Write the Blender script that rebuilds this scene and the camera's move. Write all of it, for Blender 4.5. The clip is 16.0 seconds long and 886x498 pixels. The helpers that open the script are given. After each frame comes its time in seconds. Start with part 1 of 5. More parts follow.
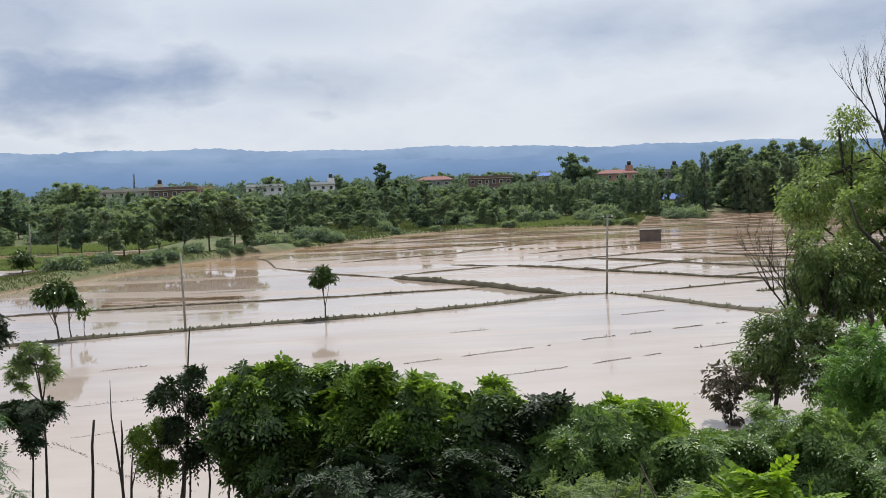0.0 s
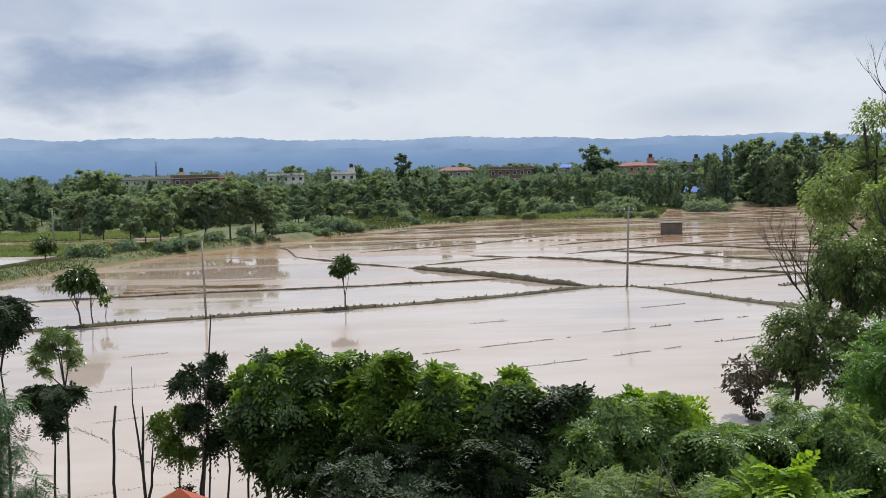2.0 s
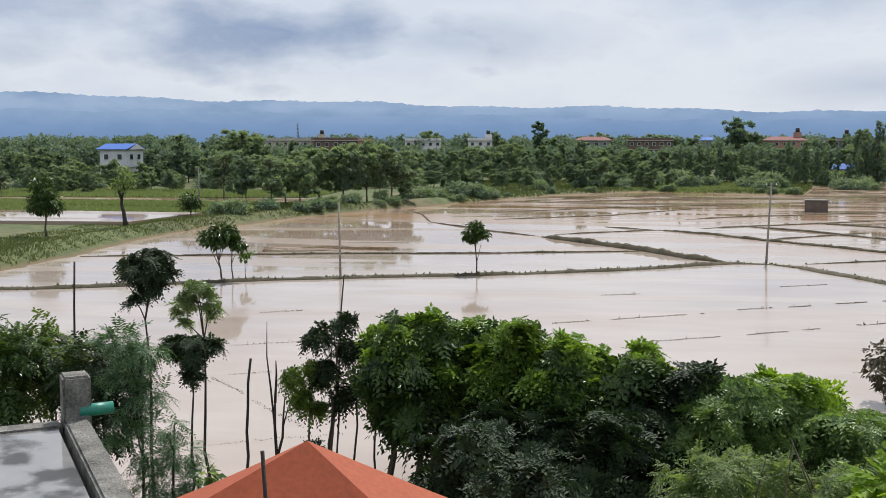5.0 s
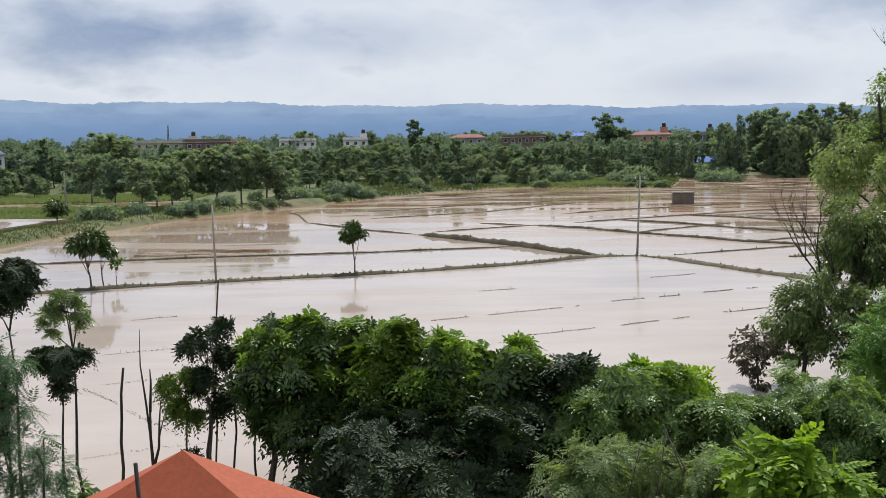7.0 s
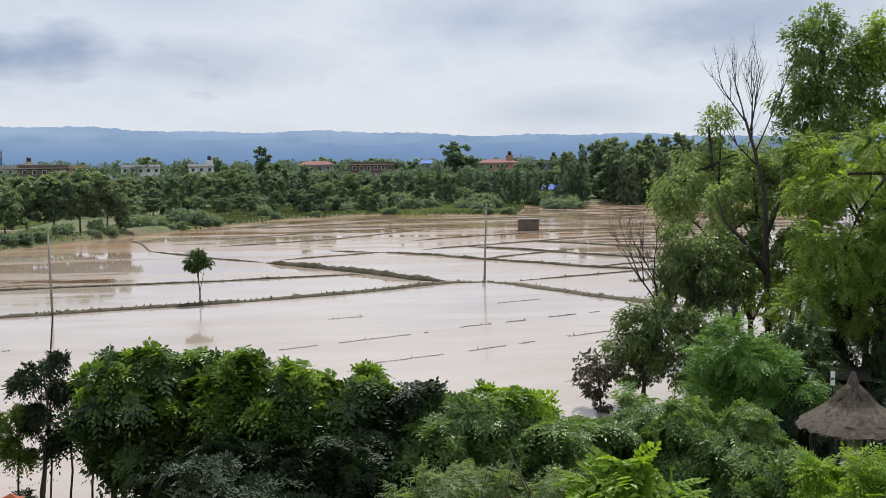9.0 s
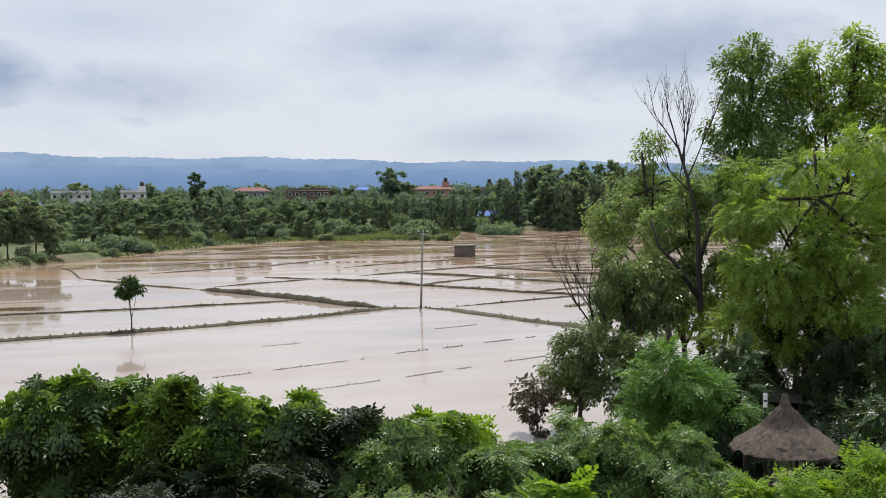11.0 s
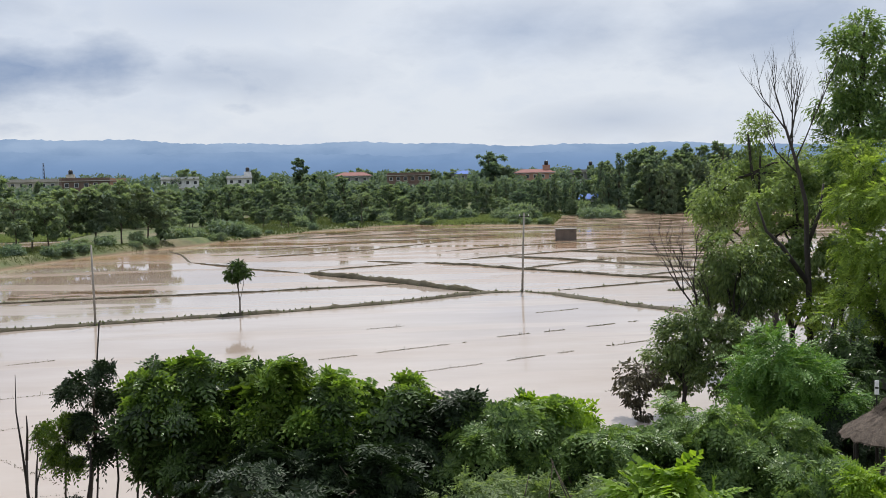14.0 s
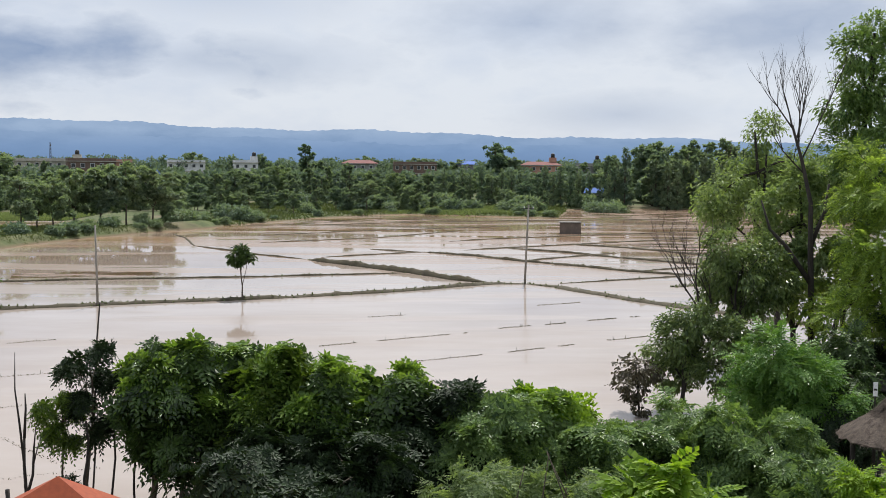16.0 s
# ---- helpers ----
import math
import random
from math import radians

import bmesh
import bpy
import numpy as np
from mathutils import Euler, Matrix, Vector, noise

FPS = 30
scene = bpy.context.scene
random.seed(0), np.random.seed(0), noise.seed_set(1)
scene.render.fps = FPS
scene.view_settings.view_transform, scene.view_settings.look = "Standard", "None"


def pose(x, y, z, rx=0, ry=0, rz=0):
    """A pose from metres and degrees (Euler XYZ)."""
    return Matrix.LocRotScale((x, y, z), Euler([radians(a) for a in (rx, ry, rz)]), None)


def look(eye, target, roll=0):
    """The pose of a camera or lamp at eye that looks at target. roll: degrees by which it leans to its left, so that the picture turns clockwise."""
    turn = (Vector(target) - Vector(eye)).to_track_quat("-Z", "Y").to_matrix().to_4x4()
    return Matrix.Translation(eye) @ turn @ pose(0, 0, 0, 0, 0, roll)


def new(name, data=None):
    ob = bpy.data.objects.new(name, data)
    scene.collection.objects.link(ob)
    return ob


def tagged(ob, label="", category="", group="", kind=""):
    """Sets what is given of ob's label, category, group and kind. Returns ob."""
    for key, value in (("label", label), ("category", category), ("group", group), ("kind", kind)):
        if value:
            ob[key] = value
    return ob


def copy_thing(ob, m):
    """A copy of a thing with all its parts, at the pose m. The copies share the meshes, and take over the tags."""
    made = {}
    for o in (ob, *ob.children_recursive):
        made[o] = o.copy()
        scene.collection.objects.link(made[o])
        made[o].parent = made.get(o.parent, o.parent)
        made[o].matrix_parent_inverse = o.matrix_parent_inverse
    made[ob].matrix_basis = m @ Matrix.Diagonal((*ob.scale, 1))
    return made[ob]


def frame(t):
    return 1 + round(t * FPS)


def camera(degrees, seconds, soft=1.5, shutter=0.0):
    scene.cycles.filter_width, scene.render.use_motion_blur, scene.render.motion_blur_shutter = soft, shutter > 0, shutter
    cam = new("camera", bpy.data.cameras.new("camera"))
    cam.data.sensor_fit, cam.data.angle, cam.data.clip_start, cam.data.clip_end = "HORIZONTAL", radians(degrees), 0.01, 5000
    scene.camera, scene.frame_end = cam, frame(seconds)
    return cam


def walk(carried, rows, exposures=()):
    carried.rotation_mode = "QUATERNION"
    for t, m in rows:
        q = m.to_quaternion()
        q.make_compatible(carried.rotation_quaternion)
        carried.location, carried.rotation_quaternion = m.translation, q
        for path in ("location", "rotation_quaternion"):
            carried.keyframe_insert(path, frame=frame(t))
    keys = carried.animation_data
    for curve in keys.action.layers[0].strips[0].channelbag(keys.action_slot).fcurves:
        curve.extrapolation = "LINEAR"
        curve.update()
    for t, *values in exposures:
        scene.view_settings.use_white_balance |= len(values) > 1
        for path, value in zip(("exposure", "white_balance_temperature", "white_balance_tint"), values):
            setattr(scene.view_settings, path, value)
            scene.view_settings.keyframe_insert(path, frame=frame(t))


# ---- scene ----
# ---------------------------------------------------------------- camera
EYE = 10.0
cam = camera(44.84, 16.0, soft=0.5)
# seconds, turn to the left, look up, lean to the right (degrees), sway of the hand (metres)
ROWS = [
    (0, 0.02, -3.6, 2.14, -0.036, -0.028, 0.011), (0.5, 0.26, -3.63, 2.04, -0.041, -0.022, 0.01), (1, 0.41, -3.77, 1.88, -0.033, -0.011, 0.007),
    (1.5, 0.54, -3.9, 1.81, -0.049, -0.017, 0.013), (2, 1.09, -4.06, 1.59, -0.076, -0.003, 0.005), (2.5, 2.35, -4.36, 1.08, -0.072, 0.024, -0.002),
    (3, 4.2, -4.77, 0.62, -0.092, 0.026, -0.012), (3.5, 5.78, -5.12, 0.37, -0.106, 0.023, -0.022), (3.7, 6.4, -5.21, 0.26, -0.092, 0.004, -0.014),
    (4.2, 7.57, -5.43, 0.12, -0.082, 0.003, -0.015), (4.8, 8.3, -5.62, 0.02, -0.043, 0.003, -0.016), (5.4, 7.79, -5.78, -0.01, -0.007, 0.002, -0.017),
    (5.8, 6.63, -5.83, 0.02, -0.002, 0.002, -0.018), (6, 5.54, -5.85, 0.19, 0.021, -0.01, -0.011), (6.5, 3.26, -5.88, 0.53, 0.016, 0.019, -0.005),
    (7, 1.73, -5.8, 0.94, 0.027, 0.021, -0.004), (7.5, -1.09, -5.65, 1.08, 0.063, -0.021, 0.001), (8, -3.16, -5.33, 1.02, 0.077, -0.042, 0.013),
    (8.5, -4.8, -4.87, 0.89, 0.08, -0.033, 0.014), (9, -6.32, -4.47, 0.69, 0.115, 0.03, 0.023), (9.5, -7.62, -4.1, 0.52, 0.138, 0.135, 0.038),
    (10, -8.67, -3.62, 0.46, 0.148, 0.175, 0.012), (10.2, -9.03, -3.43, 0.42, 0.148, 0.17, 0), (10.8, -9.66, -3.13, 0.5, 0.119, 0.14, -0.044),
    (11.6, -9.8, -3.04, 0.78, 0.104, 0.136, -0.028), (12.1, -9.42, -3.06, 0.94, 0.094, 0.134, -0.018), (12.5, -8.97, -3.14, 1.03, 0.086, 0.132, -0.01),
    (13, -8.2, -3.35, 1.09, 0.062, 0.089, 0.007), (13.5, -6.29, -3.58, 1.18, 0.015, -0.075, 0.011), (14, -4.37, -3.89, 1.06, 0.008, -0.123, 0.009),
    (14.5, -3.59, -4, 0.45, 0.025, -0.126, -0.004), (15, -3.71, -4.34, -0.12, 0.065, -0.09, 0), (15.5, -3.98, -4.44, -0.32, 0.075, -0.097, 0.003),
    (16, -4.14, -4.42, -0.5, 0.07, -0.116, -0.001),
]
walk(cam, [(t, pose(sx, sy, EYE + sz, 0, 0, yaw) @ pose(0, 0, 0, 90 + up) @ pose(0, 0, 0, 0, 0, -lean)) for t, yaw, up, lean, sx, sy, sz in ROWS])
scene.view_settings.exposure = 0.0


# ---------------------------------------------------------------- node helpers
def mat(name):
    m = bpy.data.materials.new(name)
    m.use_nodes = True
    nt = m.node_tree
    return m, nt, nt.nodes["Principled BSDF"]


def node(nt, kind, **values):
    n = nt.nodes.new(kind)
    for key, value in values.items():
        n.inputs[key.replace("_", " ")].default_value = value
    return n


def ramp(nt, fac, stops):
    r = nt.nodes.new("ShaderNodeValToRGB")
    e = r.color_ramp.elements
    while len(e) < len(stops):
        e.new(0.5)
    for k, (p, c) in zip(e, stops):
        k.position, k.color = p, (*c, 1)
    nt.links.new(fac, r.inputs["Fac"])
    return r.outputs["Color"]


def maths(nt, op, a, b=None, clamp=False):
    m = nt.nodes.new("ShaderNodeMath")
    m.operation, m.use_clamp = op, clamp
    for k, v in enumerate((a, b)):
        if v is None:
            continue
        if isinstance(v, (int, float)):
            m.inputs[k].default_value = v
        else:
            nt.links.new(v, m.inputs[k])
    return m.outputs[0]


def blend(nt, fac, a, b, mode="MIX"):
    m = nt.nodes.new("ShaderNodeMix")
    m.data_type, m.blend_type = "RGBA", mode
    for key, v in (("Factor_Float", fac), ("A_Color", a), ("B_Color", b)):
        s = next(i for i in m.inputs if i.identifier == key)
        if isinstance(v, (int, float)):
            s.default_value = v
        elif isinstance(v, tuple):
            s.default_value = (*v, 1)
        else:
            nt.links.new(v, s)
    return next(o for o in m.outputs if o.identifier == "Result_Color")


def noise_tex(nt, scale, detail=4, rough=0.55, stretch=None, coord="Object"):
    tc = nt.nodes.new("ShaderNodeTexCoord")
    out = tc.outputs[coord]
    if stretch:
        mp = nt.nodes.new("ShaderNodeMapping")
        mp.inputs["Scale"].default_value = stretch
        nt.links.new(out, mp.inputs["Vector"])
        out = mp.outputs["Vector"]
    n = nt.nodes.new("ShaderNodeTexNoise")
    n.inputs["Scale"].default_value, n.inputs["Detail"].default_value, n.inputs["Roughness"].default_value = scale, detail, rough
    nt.links.new(out, n.inputs["Vector"])
    return n.outputs["Fac"]


def bump(nt, b, height, strength=0.4, dist=0.05):
    n = node(nt, "ShaderNodeBump", Strength=strength, Distance=dist)
    nt.links.new(height, n.inputs["Height"])
    nt.links.new(n.outputs["Normal"], b.inputs["Normal"])


# ---------------------------------------------------------------- sky and sun
SUN_UP, SUN_TURN = 60.0, 14.0          # elevation, bearing to the right of the first view
world = bpy.data.worlds.new("sky")
scene.world = world
world.use_nodes = True
wt = world.node_tree
bg = wt.nodes["Background"]
sky = wt.nodes.new("ShaderNodeTexSky")
sky.sky_type, sky.sun_disc = "NISHITA", False
sky.sun_elevation, sky.sun_rotation = radians(SUN_UP), radians(SUN_TURN)
tc = wt.nodes.new("ShaderNodeTexCoord")
sep = wt.nodes.new("ShaderNodeSeparateXYZ")
wt.links.new(tc.outputs["Generated"], sep.inputs[0])
comb = wt.nodes.new("ShaderNodeCombineXYZ")
wt.links.new(sep.outputs["X"], comb.inputs["X"])
wt.links.new(sep.outputs["Y"], comb.inputs["Y"])
wt.links.new(maths(wt, "MULTIPLY", sep.outputs["Z"], 2.3), comb.inputs["Z"])


def cloud_noise(scale, detail, offset):
    mp = wt.nodes.new("ShaderNodeMapping")
    mp.inputs["Location"].default_value = offset
    wt.links.new(comb.outputs[0], mp.inputs["Vector"])
    n = node(wt, "ShaderNodeTexNoise", Scale=scale, Detail=detail, Roughness=0.56)
    wt.links.new(mp.outputs[0], n.inputs["Vector"])
    return n.outputs["Fac"]


big, fine = cloud_noise(3.2, 5, (3.1, 1.7, 0.4)), cloud_noise(9.0, 8, (7.3, 2.2, 0.2))


def bank(x, z, rx, rz):
    """A soft dark cloud bank round a direction of the sky, its rim broken up by the noise."""
    dx = maths(wt, "DIVIDE", maths(wt, "SUBTRACT", sep.outputs["X"], x), rx)
    dz = maths(wt, "DIVIDE", maths(wt, "SUBTRACT", sep.outputs["Z"], z), rz)
    d = maths(wt, "ADD", maths(wt, "MULTIPLY", dx, dx), maths(wt, "MULTIPLY", dz, dz))
    d = maths(wt, "ADD", maths(wt, "POWER", d, 0.5), maths(wt, "MULTIPLY", maths(wt, "SUBTRACT", fine, 0.5), 3.0))
    return maths(wt, "MULTIPLY", maths(wt, "SUBTRACT", 1.0, d, clamp=True), 1.15, clamp=True)


dark = maths(wt, "MULTIPLY", maths(wt, "SUBTRACT", big, 0.58, clamp=True), 2.0, clamp=True)
# direction (east, up), half width, half height, weight
for x, z, rx, rz, weight in ((-0.285, 0.098, 0.20, 0.044, 1.0), (-0.335, 0.089, 0.13, 0.026, 0.7), (-0.35, 0.150, 0.13, 0.050, 0.6), (-0.13, 0.094, 0.15, 0.028, 0.45), (0.148, 0.130, 0.13, 0.036, 0.6),
                             (0.37, 0.123, 0.13, 0.044, 0.7), (0.231, 0.048, 0.10, 0.022, 0.4), (-0.134, 0.150, 0.14, 0.030, 0.25), (-0.5, 0.12, 0.14, 0.05, 0.7)):
    dark = maths(wt, "MAXIMUM", dark, maths(wt, "MULTIPLY", bank(x, z, rx, rz), weight))
soft = maths(wt, "MULTIPLY", maths(wt, "SUBTRACT", fine, 0.44, clamp=True), 3.2, clamp=True)
cloud = blend(wt, soft, (0.835, 0.885, 0.97), (0.69, 0.765, 0.905))
dark = maths(wt, "MULTIPLY", dark, maths(wt, "ADD", maths(wt, "MULTIPLY", fine, 0.9), 0.35))
cloud = blend(wt, maths(wt, "MULTIPLY", dark, 1.1, clamp=True), cloud, (0.25, 0.35, 0.56))
clear = blend(wt, 1.0, sky.outputs["Color"], (0.10, 0.10, 0.10), "MULTIPLY")
cover = blend(wt, 0.92, clear, cloud)
wt.links.new(cover, bg.inputs["Color"])
bg.inputs["Strength"].default_value = 0.90

sun = new("sun", bpy.data.lights.new("sun", "SUN"))
sun.data.energy, sun.data.angle, sun.data.color = 4.2, radians(2), (1.0, 0.965, 0.91)
toward = Vector((math.sin(radians(SUN_TURN)) * math.cos(radians(SUN_UP)), math.cos(radians(SUN_TURN)) * math.cos(radians(SUN_UP)), math.sin(radians(SUN_UP))))
sun.matrix_world = look(toward * 100, (0, 0, 0))


# ---------------------------------------------------------------- materials
def leaf_mat(name, dark_c, light_c, gloss=0.45, through_light=0.25, per_object=0.0):
    m, nt, b = mat(name)
    g = nt.nodes.new("ShaderNodeNewGeometry")
    col = ramp(nt, g.outputs["Random Per Island"], [(0.0, dark_c), (0.6, tuple((p + q) / 2 for p, q in zip(dark_c, light_c))), (1.0, light_c)])
    big_n = noise_tex(nt, 0.7, 2)
    col = blend(nt, maths(nt, "MULTIPLY", maths(nt, "SUBTRACT", big_n, 0.35, clamp=True), 1.6, clamp=True), col, light_c)
    if per_object:
        info = nt.nodes.new("ShaderNodeObjectInfo")
        tone = ramp(nt, info.outputs["Random"], [(0.0, (0.7, 0.8, 0.8)), (0.5, (1.0, 1.0, 0.9)), (1.0, (1.18, 1.18, 0.95))])
        col = blend(nt, per_object, col, tone, "MULTIPLY")
    nt.links.new(col, b.inputs["Base Color"])
    b.inputs["Roughness"].default_value, b.inputs["Specular IOR Level"].default_value = gloss, 0.35
    t = nt.nodes.new("ShaderNodeBsdfTranslucent")
    nt.links.new(blend(nt, 1.0, col, (1.5, 1.5, 0.7), "MULTIPLY"), t.inputs["Color"])
    mix = nt.nodes.new("ShaderNodeMixShader")
    mix.inputs[0].default_value = through_light
    nt.links.new(b.outputs[0], mix.inputs[1])
    nt.links.new(t.outputs[0], mix.inputs[2])
    nt.links.new(mix.outputs[0], nt.nodes["Material Output"].inputs["Surface"])
    return m


def plain_mat(name, a, b_col, scale=3.0, rough=0.8, relief=0.3, dist=0.02, stretch=None, metal=0.0):
    m, nt, b = mat(name)
    n1, n2 = noise_tex(nt, scale, 5, 0.6, stretch), noise_tex(nt, scale * 9, 4, 0.6, stretch)
    col = ramp(nt, n1, [(0.32, a), (0.68, b_col)])
    col = blend(nt, 0.35, col, ramp(nt, n2, [(0.3, tuple(v * 0.6 for v in a)), (0.7, tuple(min(1, v * 1.3) for v in b_col))]))
    nt.links.new(col, b.inputs["Base Color"])
    b.inputs["Roughness"].default_value, b.inputs["Metallic"].default_value = rough, metal
    bump(nt, b, n2, relief, dist)
    return m


# crown bodies very dark, top leaves lighter: shade and sunlight put into the colours
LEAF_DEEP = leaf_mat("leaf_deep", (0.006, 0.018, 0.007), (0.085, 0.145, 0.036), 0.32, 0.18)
LEAF_TOP_LIT = leaf_mat("leaf_top_lit", (0.065, 0.14, 0.028), (0.21, 0.315, 0.055), 0.38, 0.36)
LEAF_SOFT = leaf_mat("leaf_soft", (0.036, 0.085, 0.032), (0.225, 0.33, 0.105), 0.38, 0.34)
LEAF_GLOSSY = leaf_mat("leaf_glossy", (0.024, 0.054, 0.022), (0.235, 0.315, 0.12), 0.3, 0.33)
LEAF_FRESH = leaf_mat("leaf_fresh", (0.075, 0.165, 0.016), (0.25, 0.37, 0.04), 0.5, 0.45)
LEAF_GROVE = leaf_mat("leaf_grove", (0.055, 0.115, 0.028), (0.33, 0.44, 0.095), 0.5, 0.48)
# near-black leaf; deep shade in the understorey and grove is put into it
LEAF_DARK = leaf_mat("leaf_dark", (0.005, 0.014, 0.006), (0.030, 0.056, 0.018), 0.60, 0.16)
LEAF_BLUE = leaf_mat("leaf_feather", (0.05, 0.13, 0.034), (0.175, 0.31, 0.07), 0.45, 0.36)
LEAF_OLIVE = leaf_mat("leaf_olive", (0.075, 0.125, 0.052), (0.25, 0.33, 0.14), 0.5, 0.45)
LEAF_MID = leaf_mat("leaf_mid", (0.018, 0.048, 0.010), (0.13, 0.20, 0.03), 0.38, 0.30)
# distant leaves paled and blued: haze is put into the next two colours
LEAF_FAR_HAZY = leaf_mat("leaf_far_hazy", (0.066, 0.108, 0.088), (0.24, 0.305, 0.235), 0.65, 0.40, 0.85)
LEAF_WOODS_HAZY = leaf_mat("leaf_woods_hazy", (0.075, 0.125, 0.10), (0.19, 0.25, 0.185), 0.8, 0.25)
LEAF_FERN = leaf_mat("leaf_fern", (0.022, 0.062, 0.026), (0.085, 0.165, 0.068), 0.45, 0.25)
LEAF_DRY = leaf_mat("leaf_dry", (0.045, 0.04, 0.03), (0.10, 0.09, 0.055), 0.6, 0.15)
BARK = plain_mat("bark", (0.05, 0.04, 0.03), (0.15, 0.12, 0.09), 6, 0.9, 0.8, 0.03, (1, 1, 0.25))
BARK_DARK = plain_mat("bark_dark", (0.025, 0.02, 0.018), (0.06, 0.05, 0.045), 6, 0.9, 0.8, 0.03, (1, 1, 0.25))
POLE_WOOD = plain_mat("grey_pole", (0.17, 0.155, 0.13), (0.32, 0.30, 0.265), 5, 0.8, 0.4, 0.01, (1, 1, 0.2))
MUD = plain_mat("mud", (0.032, 0.027, 0.014), (0.09, 0.074, 0.04), 1.2, 0.85, 0.8, 0.08)
CONCRETE = plain_mat("concrete", (0.035, 0.036, 0.03), (0.27, 0.26, 0.235), 5, 0.85, 1.0, 0.03)
BLOCK_WALL = plain_mat("old_masonry", (0.07, 0.06, 0.05), (0.16, 0.13, 0.11), 1.2, 0.9, 0.6, 0.03)
RED_SHEET = plain_mat("red_roof_paint", (0.285, 0.054, 0.016), (0.34, 0.07, 0.023), 1.5, 0.75, 0.05, 0.004)
STEEL = plain_mat("dark_steel", (0.03, 0.03, 0.03), (0.07, 0.065, 0.06), 8, 0.55, 0.2, 0.003, None, 0.5)
THATCH = plain_mat("thatch", (0.045, 0.035, 0.028), (0.20, 0.155, 0.125), 7, 0.95, 1.0, 0.06, (1, 1, 0.3))
GREEN_PIPE = plain_mat("green_pipe", (0.015, 0.17, 0.12), (0.03, 0.23, 0.17), 6, 0.4, 0.05, 0.002)
WHITE_WALL = plain_mat("white_render", (0.48, 0.50, 0.53), (0.68, 0.69, 0.70), 0.6, 0.85, 0.1, 0.01)
CREAM_WALL = plain_mat("cream_render", (0.30, 0.28, 0.24), (0.46, 0.44, 0.39), 0.6, 0.85, 0.1, 0.01)
PINK_WALL = plain_mat("salmon_render", (0.33, 0.18, 0.135), (0.46, 0.27, 0.20), 0.6, 0.85, 0.1, 0.01)
BRICK_WALL = plain_mat("bare_brick_wall", (0.11, 0.075, 0.06), (0.19, 0.13, 0.105), 1.0, 0.9, 0.2, 0.01)
GREY_WALL = plain_mat("grey_render", (0.16, 0.16, 0.16), (0.28, 0.28, 0.27), 0.6, 0.9, 0.1, 0.01)
BLUE_TIN = plain_mat("blue_tin", (0.03, 0.095, 0.36), (0.05, 0.15, 0.47), 0.7, 0.75, 0.1, 0.01)
RED_TIN = plain_mat("red_tin", (0.14, 0.045, 0.042), (0.22, 0.08, 0.07), 0.7, 0.8, 0.1, 0.01)
RUST_TIN = plain_mat("rusty_tin", (0.12, 0.07, 0.05), (0.28, 0.20, 0.16), 0.9, 0.6, 0.2, 0.01)
WINDOW_DARK = plain_mat("window_glass_dark", (0.02, 0.025, 0.03), (0.05, 0.055, 0.06), 2, 0.15, 0.0)
BLACK_TANK = plain_mat("black_plastic", (0.012, 0.012, 0.013), (0.03, 0.03, 0.03), 2, 0.4, 0.05)
GAP_BOARD = plain_mat("white_board", (0.70, 0.70, 0.70), (0.82, 0.82, 0.82), 4, 0.6, 0.0)

# turbid flood water: mud-coloured body under a mirror skin, faint ripples
WATER, nt, b = mat("flood_water")
n_big, n_mid = noise_tex(nt, 0.018, 4, 0.6), noise_tex(nt, 0.11, 4, 0.6, (1, 2.5, 1))
col = ramp(nt, n_big, [(0.36, (0.36, 0.295, 0.25)), (0.62, (0.415, 0.365, 0.332))])
col = blend(nt, 0.35, col, ramp(nt, n_mid, [(0.35, (0.31, 0.243, 0.19)), (0.65, (0.425, 0.374, 0.34))]))
# thicker silt drifts in long plumes, mostly on the northern fields where the flood came in
pos = nt.nodes.new("ShaderNodeNewGeometry")
sp = nt.nodes.new("ShaderNodeSeparateXYZ")
nt.links.new(pos.outputs["Position"], sp.inputs[0])
north = maths(nt, "DIVIDE", maths(nt, "SUBTRACT", sp.outputs["Y"], 84.0), 60.0, clamp=True)
plume = noise_tex(nt, 0.055, 5, 0.62, (0.45, 1.7, 1))
silt = maths(nt, "MULTIPLY", maths(nt, "ADD", maths(nt, "MULTIPLY", maths(nt, "SUBTRACT", plume, 0.40), 3.5), 0.42, clamp=True), north, clamp=True)
col = blend(nt, silt, col, (0.325, 0.205, 0.125))
nt.links.new(col, b.inputs["Base Color"])
b.inputs["IOR"].default_value = 1.333
# calm, mirror-like strips between strips roughened by the breeze
calm = noise_tex(nt, 0.07, 4, 0.6, (0.35, 2.2, 1))
rough = ramp(nt, calm, [(0.47, (0.025, 0.025, 0.025)), (0.55, (0.20, 0.20, 0.20))])
nt.links.new(rough, b.inputs["Roughness"])
rip = noise_tex(nt, 1.4, 3, 0.5, (1, 1.8, 1))
bump(nt, b, rip, 0.035, 0.03)

# browner, thicker water over drowned mud
SILT, nt, b = mat("silty_water")
n_mid = noise_tex(nt, 0.12, 5, 0.6, (1, 3, 1))
nt.links.new(ramp(nt, n_mid, [(0.35, (0.13, 0.08, 0.05)), (0.65, (0.26, 0.175, 0.115))]), b.inputs["Base Color"])
nt.links.new(ramp(nt, n_mid, [(0.45, (0.05, 0.05, 0.05)), (0.6, (0.5, 0.5, 0.5))]), b.inputs["Roughness"])
b.inputs["IOR"].default_value = 1.333

